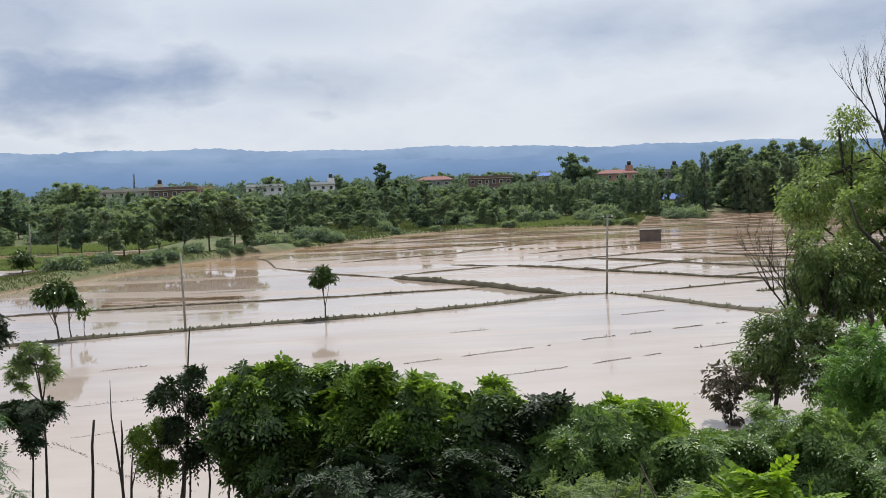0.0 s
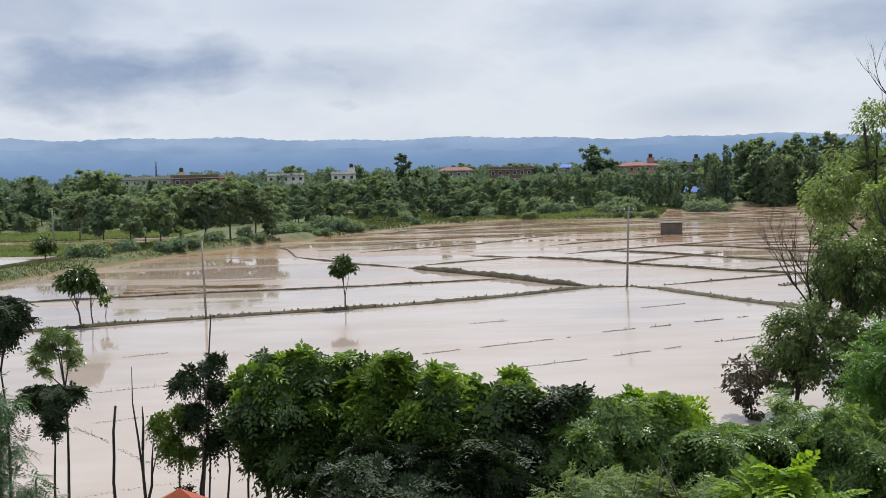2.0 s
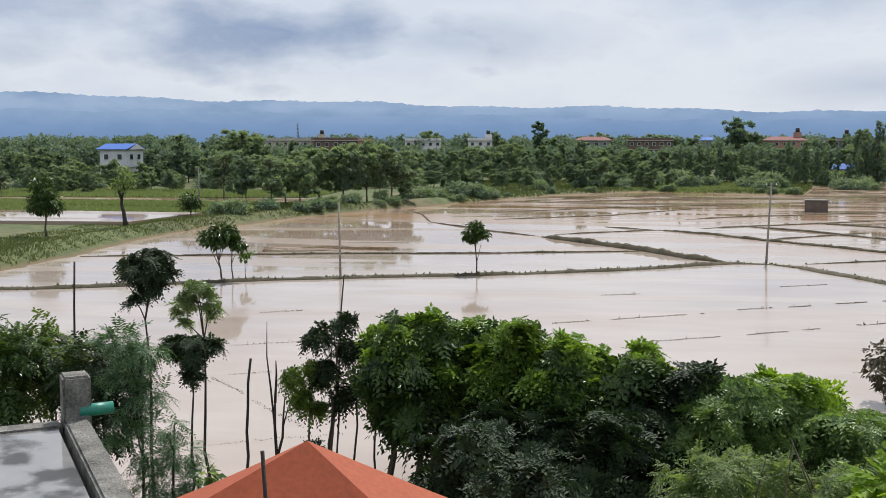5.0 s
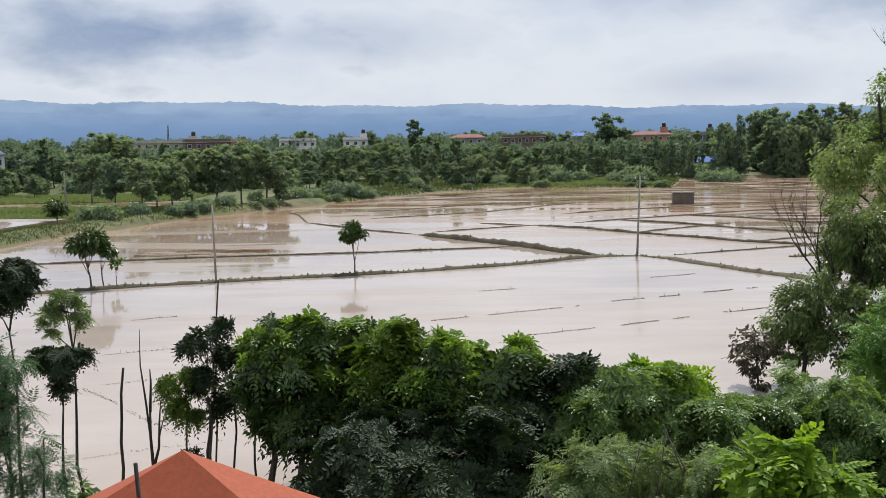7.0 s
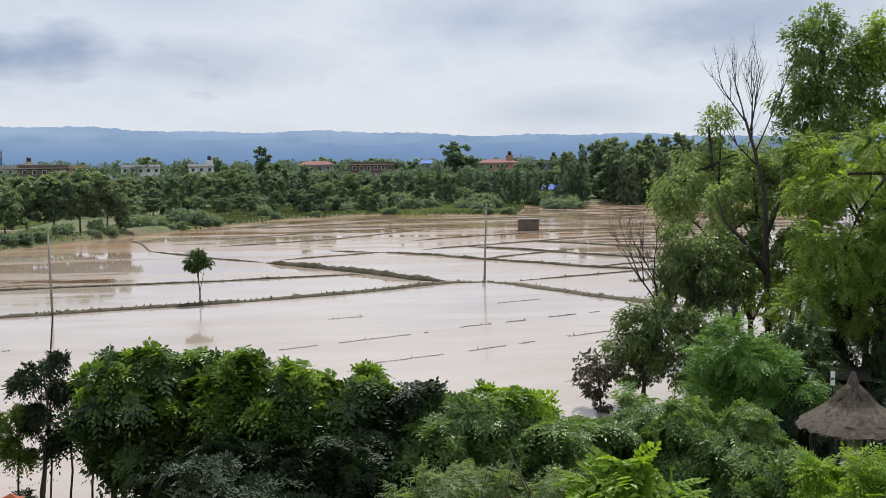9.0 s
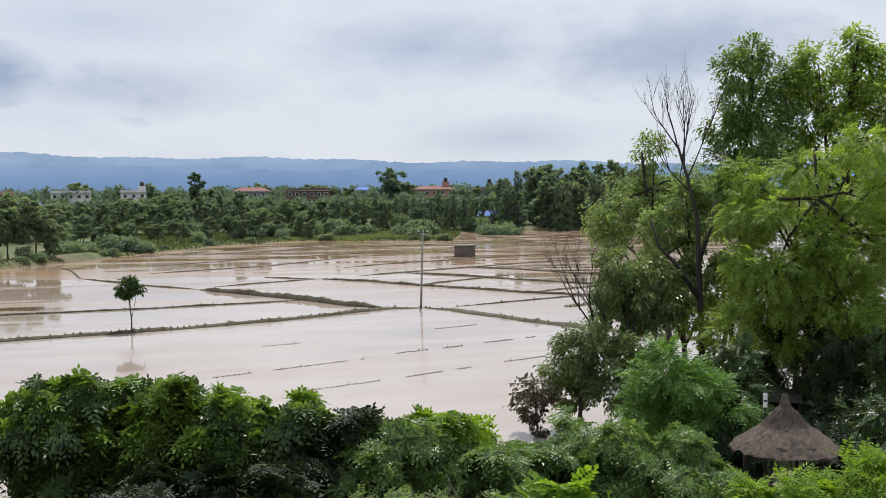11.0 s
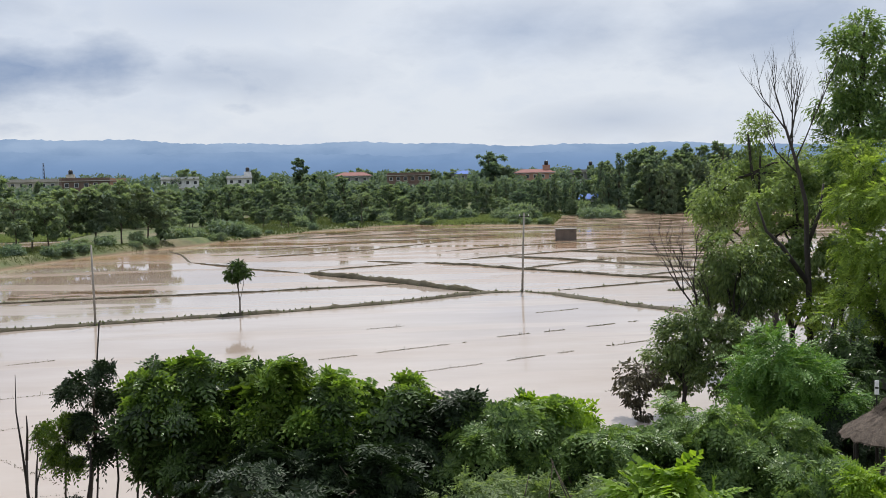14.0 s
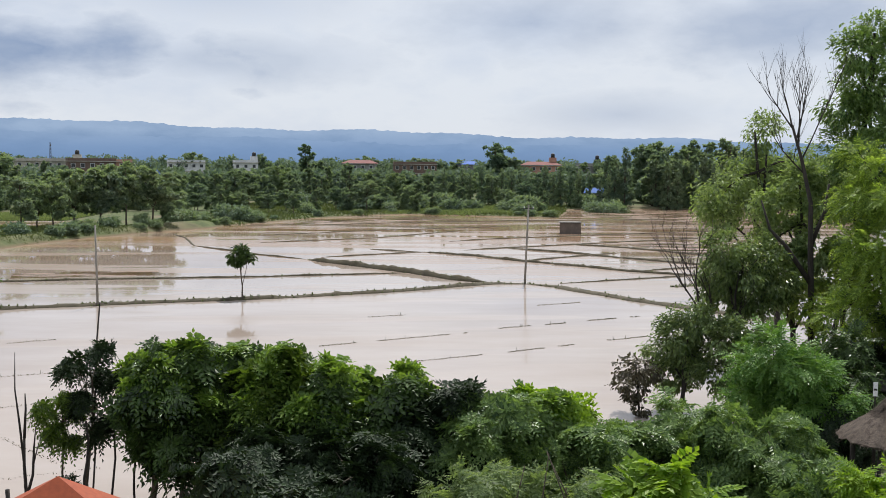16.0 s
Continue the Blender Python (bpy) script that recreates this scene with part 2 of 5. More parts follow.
# grassy ground with bare mud near the water line
GROUND, nt, b = mat("grassy_ground")
n1, n2, n3 = noise_tex(nt, 0.05, 5), noise_tex(nt, 0.6, 5), noise_tex(nt, 6, 4)
col = ramp(nt, n2, [(0.3, (0.045, 0.062, 0.02)), (0.55, (0.085, 0.11, 0.035)), (0.75, (0.15, 0.15, 0.06))])
col = blend(nt, maths(nt, "MULTIPLY", maths(nt, "SUBTRACT", n1, 0.5, clamp=True), 4.0, clamp=True), col, (0.17, 0.13, 0.08))
pos = nt.nodes.new("ShaderNodeNewGeometry")
sp = nt.nodes.new("ShaderNodeSeparateXYZ")
nt.links.new(pos.outputs["Position"], sp.inputs[0])
wet = maths(nt, "SUBTRACT", 1.0, maths(nt, "MULTIPLY", sp.outputs["Z"], 3.2), clamp=True)
col = blend(nt, wet, col, (0.15, 0.105, 0.06))
nt.links.new(col, b.inputs["Base Color"])
b.inputs["Roughness"].default_value = 0.95
bump(nt, b, n3, 0.8, 0.1)

PADDY = leaf_mat("paddy_green", (0.13, 0.18, 0.07), (0.25, 0.30, 0.14), 0.6, 0.3)
GRASS = leaf_mat("grass_blades", (0.045, 0.072, 0.024), (0.125, 0.15, 0.06), 0.6, 0.3)
STUBBLE = plain_mat("rice_stubble", (0.05, 0.05, 0.025), (0.12, 0.11, 0.06), 3, 0.9)

# wooded hills as a plain glowing backdrop, kilometres of haze painted into the colour
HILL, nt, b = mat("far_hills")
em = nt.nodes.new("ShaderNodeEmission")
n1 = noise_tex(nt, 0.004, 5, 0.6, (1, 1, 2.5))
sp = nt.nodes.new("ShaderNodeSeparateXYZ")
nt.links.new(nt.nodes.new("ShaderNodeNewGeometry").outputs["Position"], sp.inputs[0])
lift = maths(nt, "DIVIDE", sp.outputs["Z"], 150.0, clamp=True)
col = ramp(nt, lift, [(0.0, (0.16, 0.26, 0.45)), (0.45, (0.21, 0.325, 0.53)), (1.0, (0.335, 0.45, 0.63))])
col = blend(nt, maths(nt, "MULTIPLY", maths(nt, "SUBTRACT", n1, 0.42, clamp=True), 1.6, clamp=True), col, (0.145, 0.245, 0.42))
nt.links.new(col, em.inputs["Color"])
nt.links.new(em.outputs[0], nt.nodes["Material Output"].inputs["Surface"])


# ---------------------------------------------------------------- geometry helpers
def at(bearing, dist, z=0.0):
    """A place by its bearing (degrees to the right of the first view) and distance from the camera's foot."""
    return Vector((dist * math.sin(radians(bearing)), dist * math.cos(radians(bearing)), z))


def data_of(name, verts, faces, material, smooth=False):
    me = bpy.data.meshes.new(name)
    me.from_pydata([tuple(v) for v in verts] if not isinstance(verts, np.ndarray) else verts.tolist(), [], faces if isinstance(faces, list) else faces.tolist())
    me.materials.append(material)
    if smooth:
        me.shade_smooth()
    return me


def part(name, geometry, material, parent, label=""):
    """Links one mesh object under a thing. geometry: a bmesh, or a mesh that is ready."""
    if isinstance(geometry, bmesh.types.BMesh):
        me = bpy.data.meshes.new(name)
        geometry.to_mesh(me)
        geometry.free()
        me.materials.append(material)
        geometry = me
    ob = new(name, geometry)
    ob.parent = parent
    return tagged(ob, label)


def thing(name, where, label, category, group="", kind="", turn=0.0, size=1.0):
    ob = new(name)
    ob.matrix_world = Matrix.Translation(where) @ Matrix.Rotation(radians(turn), 4, "Z") @ Matrix.Scale(size, 4)
    return tagged(ob, label, category, group, kind)


def box(bm, x0, x1, y0, y1, z0, z1, bevel=0.0):
    r = bmesh.ops.create_cube(bm, size=1)
    bmesh.ops.scale(bm, vec=(x1 - x0, y1 - y0, z1 - z0), verts=r["verts"])
    bmesh.ops.translate(bm, vec=((x0 + x1) / 2, (y0 + y1) / 2, (z0 + z1) / 2), verts=r["verts"])
    if bevel:
        es = list({e for v in r["verts"] for e in v.link_edges})
        bmesh.ops.bevel(bm, geom=es, offset=bevel, segments=2, affect="EDGES")
    return bm


def boxed(*args, bevel=0.0):
    return box(bmesh.new(), *args, bevel=bevel)


class Shape:
    """Collects vertices and faces for one mesh."""

    def __init__(self):
        self.v, self.f = [], []

    def tube(self, pts, radii, seg=7):
        pts = [Vector(p) for p in pts]
        rings = []
        for i, p in enumerate(pts):
            d = (pts[min(i + 1, len(pts) - 1)] - pts[max(i - 1, 0)]).normalized()
            a = d.cross(Vector((0.31, 0.95, 0.02))).normalized()
            c = d.cross(a)
            start = len(self.v)
            for k in range(seg):
                w = 2 * math.pi * k / seg
                self.v.append(p + (a * math.cos(w) + c * math.sin(w)) * radii[i])
            rings.append(start)
        for r0, r1 in zip(rings, rings[1:]):
            for k in range(seg):
                n = (k + 1) % seg
                self.f.append((r0 + k, r0 + n, r1 + n, r1 + k))
        self.f.append(tuple(range(rings[-1], rings[-1] + seg)))
        self.f.append(tuple(range(rings[0], rings[0] + seg))[::-1])

    def mesh(self, name, material, smooth=True):
        return data_of(name, self.v, self.f, material, smooth)


def unit(a):
    return a / np.maximum(np.linalg.norm(a, axis=-1, keepdims=True), 1e-9)


def leaf_quads(base, along, side, length, width, fold, up):
    """Folded diamond leaves: two triangles that meet at the midrib."""
    n = len(base)
    tip = base + along * length[:, None]
    mid = base + along * (length * 0.45)[:, None] + up * (fold * width)[:, None]
    v = np.stack([base, mid + side * width[:, None] * 0.5, tip, mid - side * width[:, None] * 0.5], 1).reshape(-1, 3)
    k = np.arange(n)[:, None] * 4
    f = np.concatenate([k + np.array([[0, 1, 2]]), k + np.array([[0, 2, 3]])], 0)
    return v, f


def crown_data(name, blobs, count, size, seed, material, droop=0.35, style="single", fill=0.5, slim=0.5, clump=26):
    """A crown of many single or feathered leaves spread through the outer part of lumps (x, y, z, rx, ry, rz)."""
    rng = np.random.default_rng(seed)
    bl = np.array(blobs, float)
    area = (bl[:, 3] * bl[:, 4] + bl[:, 3] * bl[:, 5] + bl[:, 4] * bl[:, 5])
    pick = rng.choice(len(bl), count, p=area / area.sum())
    d = unit(rng.normal(size=(count, 3)))
    # twigs: leaves gather round random spots of the lump's skin
    spots = unit(rng.normal(size=(len(bl) * clump, 3)))
    near = spots[pick * clump + rng.integers(0, clump, count)]
    d = unit(d * (0.42 if clump > 14 else 0.30) + near)
    rad = fill + (1.08 - fill) * rng.random(count) ** 0.6
    lump = 1 + 0.22 * np.sin(d[:, 0] * 5 + pick) * np.cos(d[:, 1] * 4.3 + pick * 2) + (0.16 if style == "rosette" else 0.10) * rng.normal(size=count)
    p = bl[pick, :3] + d * bl[pick, 3:] * (rad * lump)[:, None]
    out = unit(d + rng.normal(size=(count, 3)) * 0.55)
    along = unit(out + np.array([0, 0, -1.0]) * (droop + 0.5 * rng.random(count))[:, None])
    up = unit(np.array([0, 0, 1.0]) + rng.normal(size=(count, 3)) * 0.28)
    side = unit(np.cross(along, up))
    up = np.cross(side, along)
    ln = size * (0.65 + 0.7 * rng.random(count))
    if style == "rosette":
        # umbrellas of drooping leaves round each twig's tip
        tips = max(1, count // 8)
        p, out, ln = np.repeat(p[:tips], 8, 0), np.repeat(out[:tips], 8, 0), np.repeat(ln[:tips], 8)
        count = tips * 8
        w = np.tile(np.arange(8) * (2 * np.pi / 8), tips) + rng.normal(size=count) * 0.25
        ln = ln * rng.uniform(0.8, 1.15, count)
        axis = unit(out + np.array([0, 0, 0.55]))
        e1 = unit(np.cross(axis, np.array([0.31, 0.95, 0.05])))
        e2 = np.cross(axis, e1)
        along = unit(e1 * np.cos(w)[:, None] + e2 * np.sin(w)[:, None] + axis * (0.25 + 0.25 * rng.normal(size=count))[:, None])
        up = unit(axis + np.array([0, 0, 0.4]))
        side = unit(np.cross(along, up))
        up = np.cross(side, along)
    if style == "single":
        v, f = leaf_quads(p, along, side, ln, ln * slim, 0.25 + 0 * ln, up)
    else:
        pairs, sag = (5, 0.42) if style == "rosette" else (6, 0.22)
        vs, fs, off = [], [], 0
        for k in range(pairs + 1):
            s = (k + 0.4) / (pairs + 0.4)
            q = p + along * (ln * s)[:, None] + np.array([0, 0, -1.0]) * (ln * sag * s * s)[:, None]
            taper = 1.0 - 0.45 * abs(s - 0.45)
            for sgn in ((-1, 1) if k < pairs else (0,)):
                a = unit(side * sgn * 0.9 + along * (0.55 if sgn else 1.0) - np.array([0, 0, 0.25]) + 0.12 * rng.normal(size=(count, 3)))
                s2 = unit(np.cross(a, up))
                ll = ln * ((0.40 if style == "rosette" else 0.34) * taper) * (0.85 + 0.3 * rng.random(count))
                v1, f1 = leaf_quads(q, a, s2, ll, ll * slim, 0.2 + 0 * ll, up)
                vs.append(v1), fs.append(f1 + off)
                off += len(v1)
        v, f = np.concatenate(vs), np.concatenate(fs)
    return data_of(name, v, f, material)


def limbs(shape, rng, base, top, r0, crown_pts, seg=7, wob=0.06, fork=(2, 5)):
    """A bending trunk and a limb to each crown lump."""
    base, top = Vector(base), Vector(top)
    h = (top - base).length
    pts = [base.lerp(top, k / 6) + Vector((rng.uniform(-wob, wob), rng.uniform(-wob, wob), 0)) * h * (k > 0) for k in range(7)]
    shape.tube(pts, [r0 * (1.25 if k == 0 else 1 - 0.72 * k / 6) for k in range(7)], seg)
    for c in crown_pts:
        c = Vector(c)
        s = pts[rng.randint(*fork)]
        m = s.lerp(c, 0.5) + Vector((rng.uniform(-.1, .1), rng.uniform(-.1, .1), 0.12)) * (c - s).length
        shape.tube([s, m, c], [r0 * 0.42, r0 * 0.28, r0 * 0.08], 5)


def tree(name, where, label, blobs, leaf, count, size, seed, bark=BARK, trunk=0.12, style="single", droop=0.35, slim=0.5, fill=0.5, group="", category="tree", top=None, turn=0.0, clump=26, fork=(2, 5)):
    """A tree with a tapered, forked trunk and a leafy crown of lumps, given from its foot."""
    rng = random.Random(seed)
    ob = thing(name, where, label, category, group, turn=turn)
    s = Shape()
    tops = max(b[2] for b in blobs)
    cx = sum(b[0] for b in blobs) / len(blobs)
    cy = sum(b[1] for b in blobs) / len(blobs)
    limbs(s, rng, (0, 0, -0.3), top or (cx, cy, tops), trunk, [b[:3] for b in blobs], wob=0.02, fork=fork)
    part("trunk", s.mesh("trunk", bark), bark, ob)
    part("crown", crown_data("crown", blobs, count, size, seed, leaf, droop, style, fill, slim, clump), leaf, ob)
    return ob


def lumps(rng, n, r, h0, h1, small=0.45):
    """Lumps of a loose round crown between two heights."""
    out = []
    for k in range(n):
        z = h0 + (h1 - h0) * (k + 0.5) / n
        w = r * (0.45 + 0.55 * math.sin(math.pi * (0.15 + 0.75 * (k + 0.5) / n)))
        a = rng.uniform(0, 6.28)
        q = rng.uniform(0.2, 0.75) * w
        e = r * small * rng.uniform(0.8, 1.25)
        out.append((q * math.cos(a), q * math.sin(a), z, e, e, e * 0.75))
    return out


# ---------------------------------------------------------------- ground, water, hills
# outline of the flooded fields
FLOOD = [(-46, 26), (-46, 84), (-47, 99), (-46.5, 110), (-45, 120), (-41, 132), (-37, 146), (-30, 159), (-21, 178), (-9, 203), (8, 221), (24, 214),
         (38, 208), (48, 251), (72, 254), (130, 240), (160, 180), (160, 80), (60, 56), (36, 47), (24, 47), (17, 44), (12, 36), (8, 28), (-5, 26), (-16, 25)]


def signed(px, py):
    """Distance to the flood's edge, positive on land."""
    best = np.full(px.shape, 1e9)
    inside = np.zeros(px.shape, bool)
    for (x0, y0), (x1, y1) in zip(FLOOD, FLOOD[1:] + FLOOD[:1]):
        ex, ey = x1 - x0, y1 - y0
        t = np.clip(((px - x0) * ex + (py - y0) * ey) / (ex * ex + ey * ey), 0, 1)
        best = np.minimum(best, np.hypot(px - x0 - t * ex, py - y0 - t * ey))
        cross = (y0 > py) != (y1 > py)
        inside ^= cross & (px < x0 + (py - y0) * ex / (ey if ey else 1e-9))
    return np.where(inside, -best, best)


def wavy(x, y):
    return 0.5 * np.sin(x * 0.31 + y * 0.17) + 0.3 * np.sin(x * 0.83 - y * 0.61) + 0.2 * np.sin(x * 1.9 + y * 2.3)


def land(x, y):
    """Height of the ground."""
    x, y = np.asarray(x, float), np.asarray(y, float)
    s = signed(x, y) + 0.7 * wavy(x, y)
    z = np.where(s < 0, np.maximum(-0.6, 0.25 * s), 0.55 * (1 - np.exp(-np.maximum(s, 0) / 1.3)))
    # levee along the western edge
    levee = np.exp(-((s - 3.0) / 2.2) ** 2) * (x < -25) * (y < 175) * (y > 40)
    low = (x < -48) & (y > 60) & (y < 230)
    return z + 0.55 * levee - 0.25 * low * (s > 6) + 0.05 * wavy(x * 2.1, y * 1.7) * (s > 0)


def ground_z(p):
    return float(land(p[0], p[1]))


def spread(lo, hi, step, far):
    mid = list(np.arange(lo, hi + 0.1, step))
    outs, d = [], step
    v = hi
    while v < far:
        d *= 1.28
        v += d
        outs.append(v)
    low, d, v = [], step, lo
    while v > -far:
        d *= 1.28
        v -= d
        low.append(v)
    return np.array(low[::-1] + mid + outs)


gx, gy = spread(-110, 110, 1.6, 4700), spread(-2, 270, 1.6, 4700)
X, Y = np.meshgrid(gx, gy)
Z = land(X, Y)
nx, ny = len(gx), len(gy)
idx = np.arange(nx * ny).reshape(ny, nx)
quads = np.stack([idx[:-1, :-1], idx[:-1, 1:], idx[1:, 1:], idx[1:, :-1]], -1).reshape(-1, 4)
ground = new("ground", data_of("ground", np.stack([X, Y, Z], -1).reshape(-1, 3), quads, GROUND, True))
tagged(ground, "grassy ground with bare muddy edges round flooded fields", "ground", kind="structure")

wx, wy = np.arange(-80, 181, 10.0), np.arange(18, 271, 10.0)
X, Y = np.meshgrid(wx, wy)
idx = np.arange(X.size).reshape(X.shape)
quads = np.stack([idx[:-1, :-1], idx[:-1, 1:], idx[1:, 1:], idx[1:, :-1]], -1).reshape(-1, 4)
inside = [q for q in quads.tolist() if X.flat[q[0]] > -52 or Y.flat[q[0]] < 60]
water = new("water", data_of("water", np.stack([X, Y, 0 * X], -1).reshape(-1, 3), inside, WATER, True))
tagged(water, "brown muddy flood water standing over rice fields", "water", kind="structure")

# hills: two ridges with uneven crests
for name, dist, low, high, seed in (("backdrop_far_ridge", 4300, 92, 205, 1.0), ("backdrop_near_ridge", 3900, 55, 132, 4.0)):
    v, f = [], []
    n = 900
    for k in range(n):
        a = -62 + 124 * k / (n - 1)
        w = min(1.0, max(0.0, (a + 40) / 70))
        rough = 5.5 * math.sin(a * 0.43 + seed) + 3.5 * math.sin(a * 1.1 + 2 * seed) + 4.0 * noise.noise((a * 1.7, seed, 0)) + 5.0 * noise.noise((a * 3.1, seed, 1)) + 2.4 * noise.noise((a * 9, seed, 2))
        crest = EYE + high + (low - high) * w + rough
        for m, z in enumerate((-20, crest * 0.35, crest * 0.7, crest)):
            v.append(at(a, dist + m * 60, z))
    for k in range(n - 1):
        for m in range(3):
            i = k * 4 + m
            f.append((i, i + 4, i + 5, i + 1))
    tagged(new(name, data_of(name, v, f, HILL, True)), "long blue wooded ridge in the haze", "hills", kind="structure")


# ---------------------------------------------------------------- bunds between the fields
def bund(pts, width, height, label, material=MUD, grass=0.0, seed=0):
    """A low earth bank along a line, uneven, half drowned; grass: tufts a metre."""
    rng = random.Random(seed)
    ob = thing("field_bund", Vector((*pts[0], 0)), label, "earth bank", "bunds between flooded fields")
    o = Vector((*pts[0], 0))
    line = []
    for (x0, y0), (x1, y1) in zip(pts, pts[1:]):
        n = max(2, int(math.hypot(x1 - x0, y1 - y0) / 0.5))
        line += [(x0 + (x1 - x0) * k / n, y0 + (y1 - y0) * k / n) for k in range(n)]
    line.append(pts[-1])
    v, f = [], []
    for i, (x, y) in enumerate(line):
        xa, ya = line[max(i - 1, 0)]
        xb, yb = line[min(i + 1, len(line) - 1)]
        d = Vector((xb - xa, yb - ya, 0)).normalized()
        s = Vector((-d.y, d.x, 0))
        w = 0.72 * width * (1 + 0.45 * noise.noise((i * 0.13, seed, 0)) + 0.25 * noise.noise((i * 0.6, seed, 5)))
        h = height * (1 + 0.55 * noise.noise((i * 0.17, seed, 9)) + 0.4 * noise.noise((i * 0.9, seed, 3)))
        end = min(1.0, 0.12 + i / 8, 0.12 + (len(line) - 1 - i) / 8)
        w, h = w * (0.4 + 0.6 * end), h * end
        c = Vector((x, y, 0)) - o + s * 0.25 * noise.noise((i * 0.08, seed, 7))
        for u, z in ((-0.62, -0.25), (-0.5, 0.03), (-0.22, h * 0.9), (0.05, h), (0.28, h * 0.8), (0.5, 0.02), (0.62, -0.25)):
            v.append(c + s * (u * w) + Vector((0, 0, z + 0.5 * height * noise.noise((i * 1.3, u * 4, seed)) * (z > 0))))
    for i in range(len(line) - 1):
        for k in range(6):
            a = i * 7 + k
            f.append((a, a + 1, a + 8, a + 7))
    part("bank", data_of("bank", v, f, material, True), material, ob)
    if grass:
        g_v, g_f = [], []
        for _ in range(int(grass * len(line) * 0.5)):
            i = rng.randrange(len(line))
            c = Vector(v[i * 7 + rng.choice((1, 2, 3, 4, 5))])
            for _ in range(5):
                a, l = rng.uniform(0, 6.28), rng.uniform(0.06, 0.2)
                t = c + Vector((math.cos(a) * l * 0.6, math.sin(a) * l * 0.6, l))
                q = Vector((-math.sin(a), math.cos(a), 0)) * 0.035
                k = len(g_v)
                b0 = c + Vector((rng.uniform(-.1, .1), rng.uniform(-.1, .1), -0.03))
                g_v += [b0 - q, b0 + q, t]
                g_f.append((k, k + 1, k + 2))
        tagged(part("grass", data_of("grass", g_v, g_f, GRASS), GRASS, ob), "short green grass tufts", kind="stuff")
    return ob


MAIN = "narrow grassy earth bund across flooded rice fields"
THIN = "thin half-drowned mud bund between flooded fields"
bund([(-58, 64), (-45, 66), (-36.7, 68.6), (-33, 70.3), (-26.1, 73.7), (-18.8, 76.8), (-7.9, 80.2), (0.8, 83.8), (8, 88.8), (10.9, 90.5), (14, 90.4)], 1.15, 0.19, MAIN, grass=3.5, seed=1)
bund([(14, 90.4), (16.1, 88), (18.1, 83.5), (20, 79.7), (22.7, 75.3), (29, 66), (36, 56)], 1.5, 0.17, MAIN, grass=2.5, seed=2)
bund([(-5.8, 113.2), (-0.5, 106.2), (4.4, 99.7), (7.8, 93.9), (10.9, 90.7)], 0.95, 0.42, "heaped bare earth bund beside a broken rice field", grass=1.2, seed=3)
bund([(-45, 88.2), (-37.5, 89.7), (-29.4, 92.1), (-18.3, 94.4), (-9.4, 96), (-2.5, 97.8), (2, 99.1), (4.4, 99.7)], 0.42, 0.13, THIN, grass=0.6, seed=4)
bund([(16.9, 90.9), (21.8, 93.2), (27.6, 96.1), (34, 99.4)], 0.4, 0.10, THIN, grass=0.6, seed=5)
bund([(6.8, 124), (11.9, 119.1), (16.6, 112.3), (21.3, 107.1), (25.4, 101.7), (29.7, 97.9), (40, 87)], 0.6, 0.20, THIN, grass=0.8, seed=6)
bund([(-20.8, 132.7), (-11.7, 120), (-6.3, 114.1)], 0.42, 0.12, THIN, seed=7)
bund([(-4.7, 116.6), (1.1, 120.5), (6.8, 124)], 0.4, 0.11, THIN, seed=8)
bund([(0.7, 128.2), (3.8, 125.5), (6.7, 124)], 0.5, 0.15, THIN, seed=9)
bund([(17.5, 130.3), (22.7, 124.9), (27.8, 117.5), (33.5, 109.9), (43, 97)], 0.55, 0.18, THIN, seed=11)
bund([(26.3, 137), (32.7, 131.1), (37.5, 123.1), (50, 104)], 0.55, 0.17, THIN, seed=17)
bund([(16.2, 112.3), (24.5, 119.3), (30, 124)], 0.42, 0.12, THIN, seed=10)
bund([(11.8, 127.1), (17.6, 130.9), (26.2, 136.4), (45.1, 148.5), (60, 157)], 0.5, 0.12, THIN, seed=19)
bund([(26, 101.4), (32, 105), (40, 110)], 0.45, 0.12, THIN, seed=20)
bund([(-13.4, 138.4), (1.4, 148), (15.4, 166)], 0.5, 0.10, THIN, seed=12)
bund([(-14.8, 152.1), (1.5, 165.4), (13.5, 172), (24, 178)], 0.55, 0.10, THIN, seed=13)
bund([(11.2, 141.7), (17.7, 147.2), (33.6, 155.9), (60, 170)], 0.55, 0.11, THIN, seed=14)
bund([(-10, 178), (10, 190), (30, 198), (60, 205)], 0.7, 0.10, THIN, seed=15)
bund([(-20.8, 132.7), (-24, 146), (-27, 154)], 0.42, 0.10, THIN, seed=16)
bund([(-19.6, 76.7), (-16.4, 77.7)], 1.1, 0.22, "low weedy tuft of the bund at a pole's foot", grass=14, seed=21)
bund([(26, 88.2), (28, 89.5), (31, 89.8)], 1.7, 0.3, "small grassy mud islet in the flood water", grass=9, seed=18)


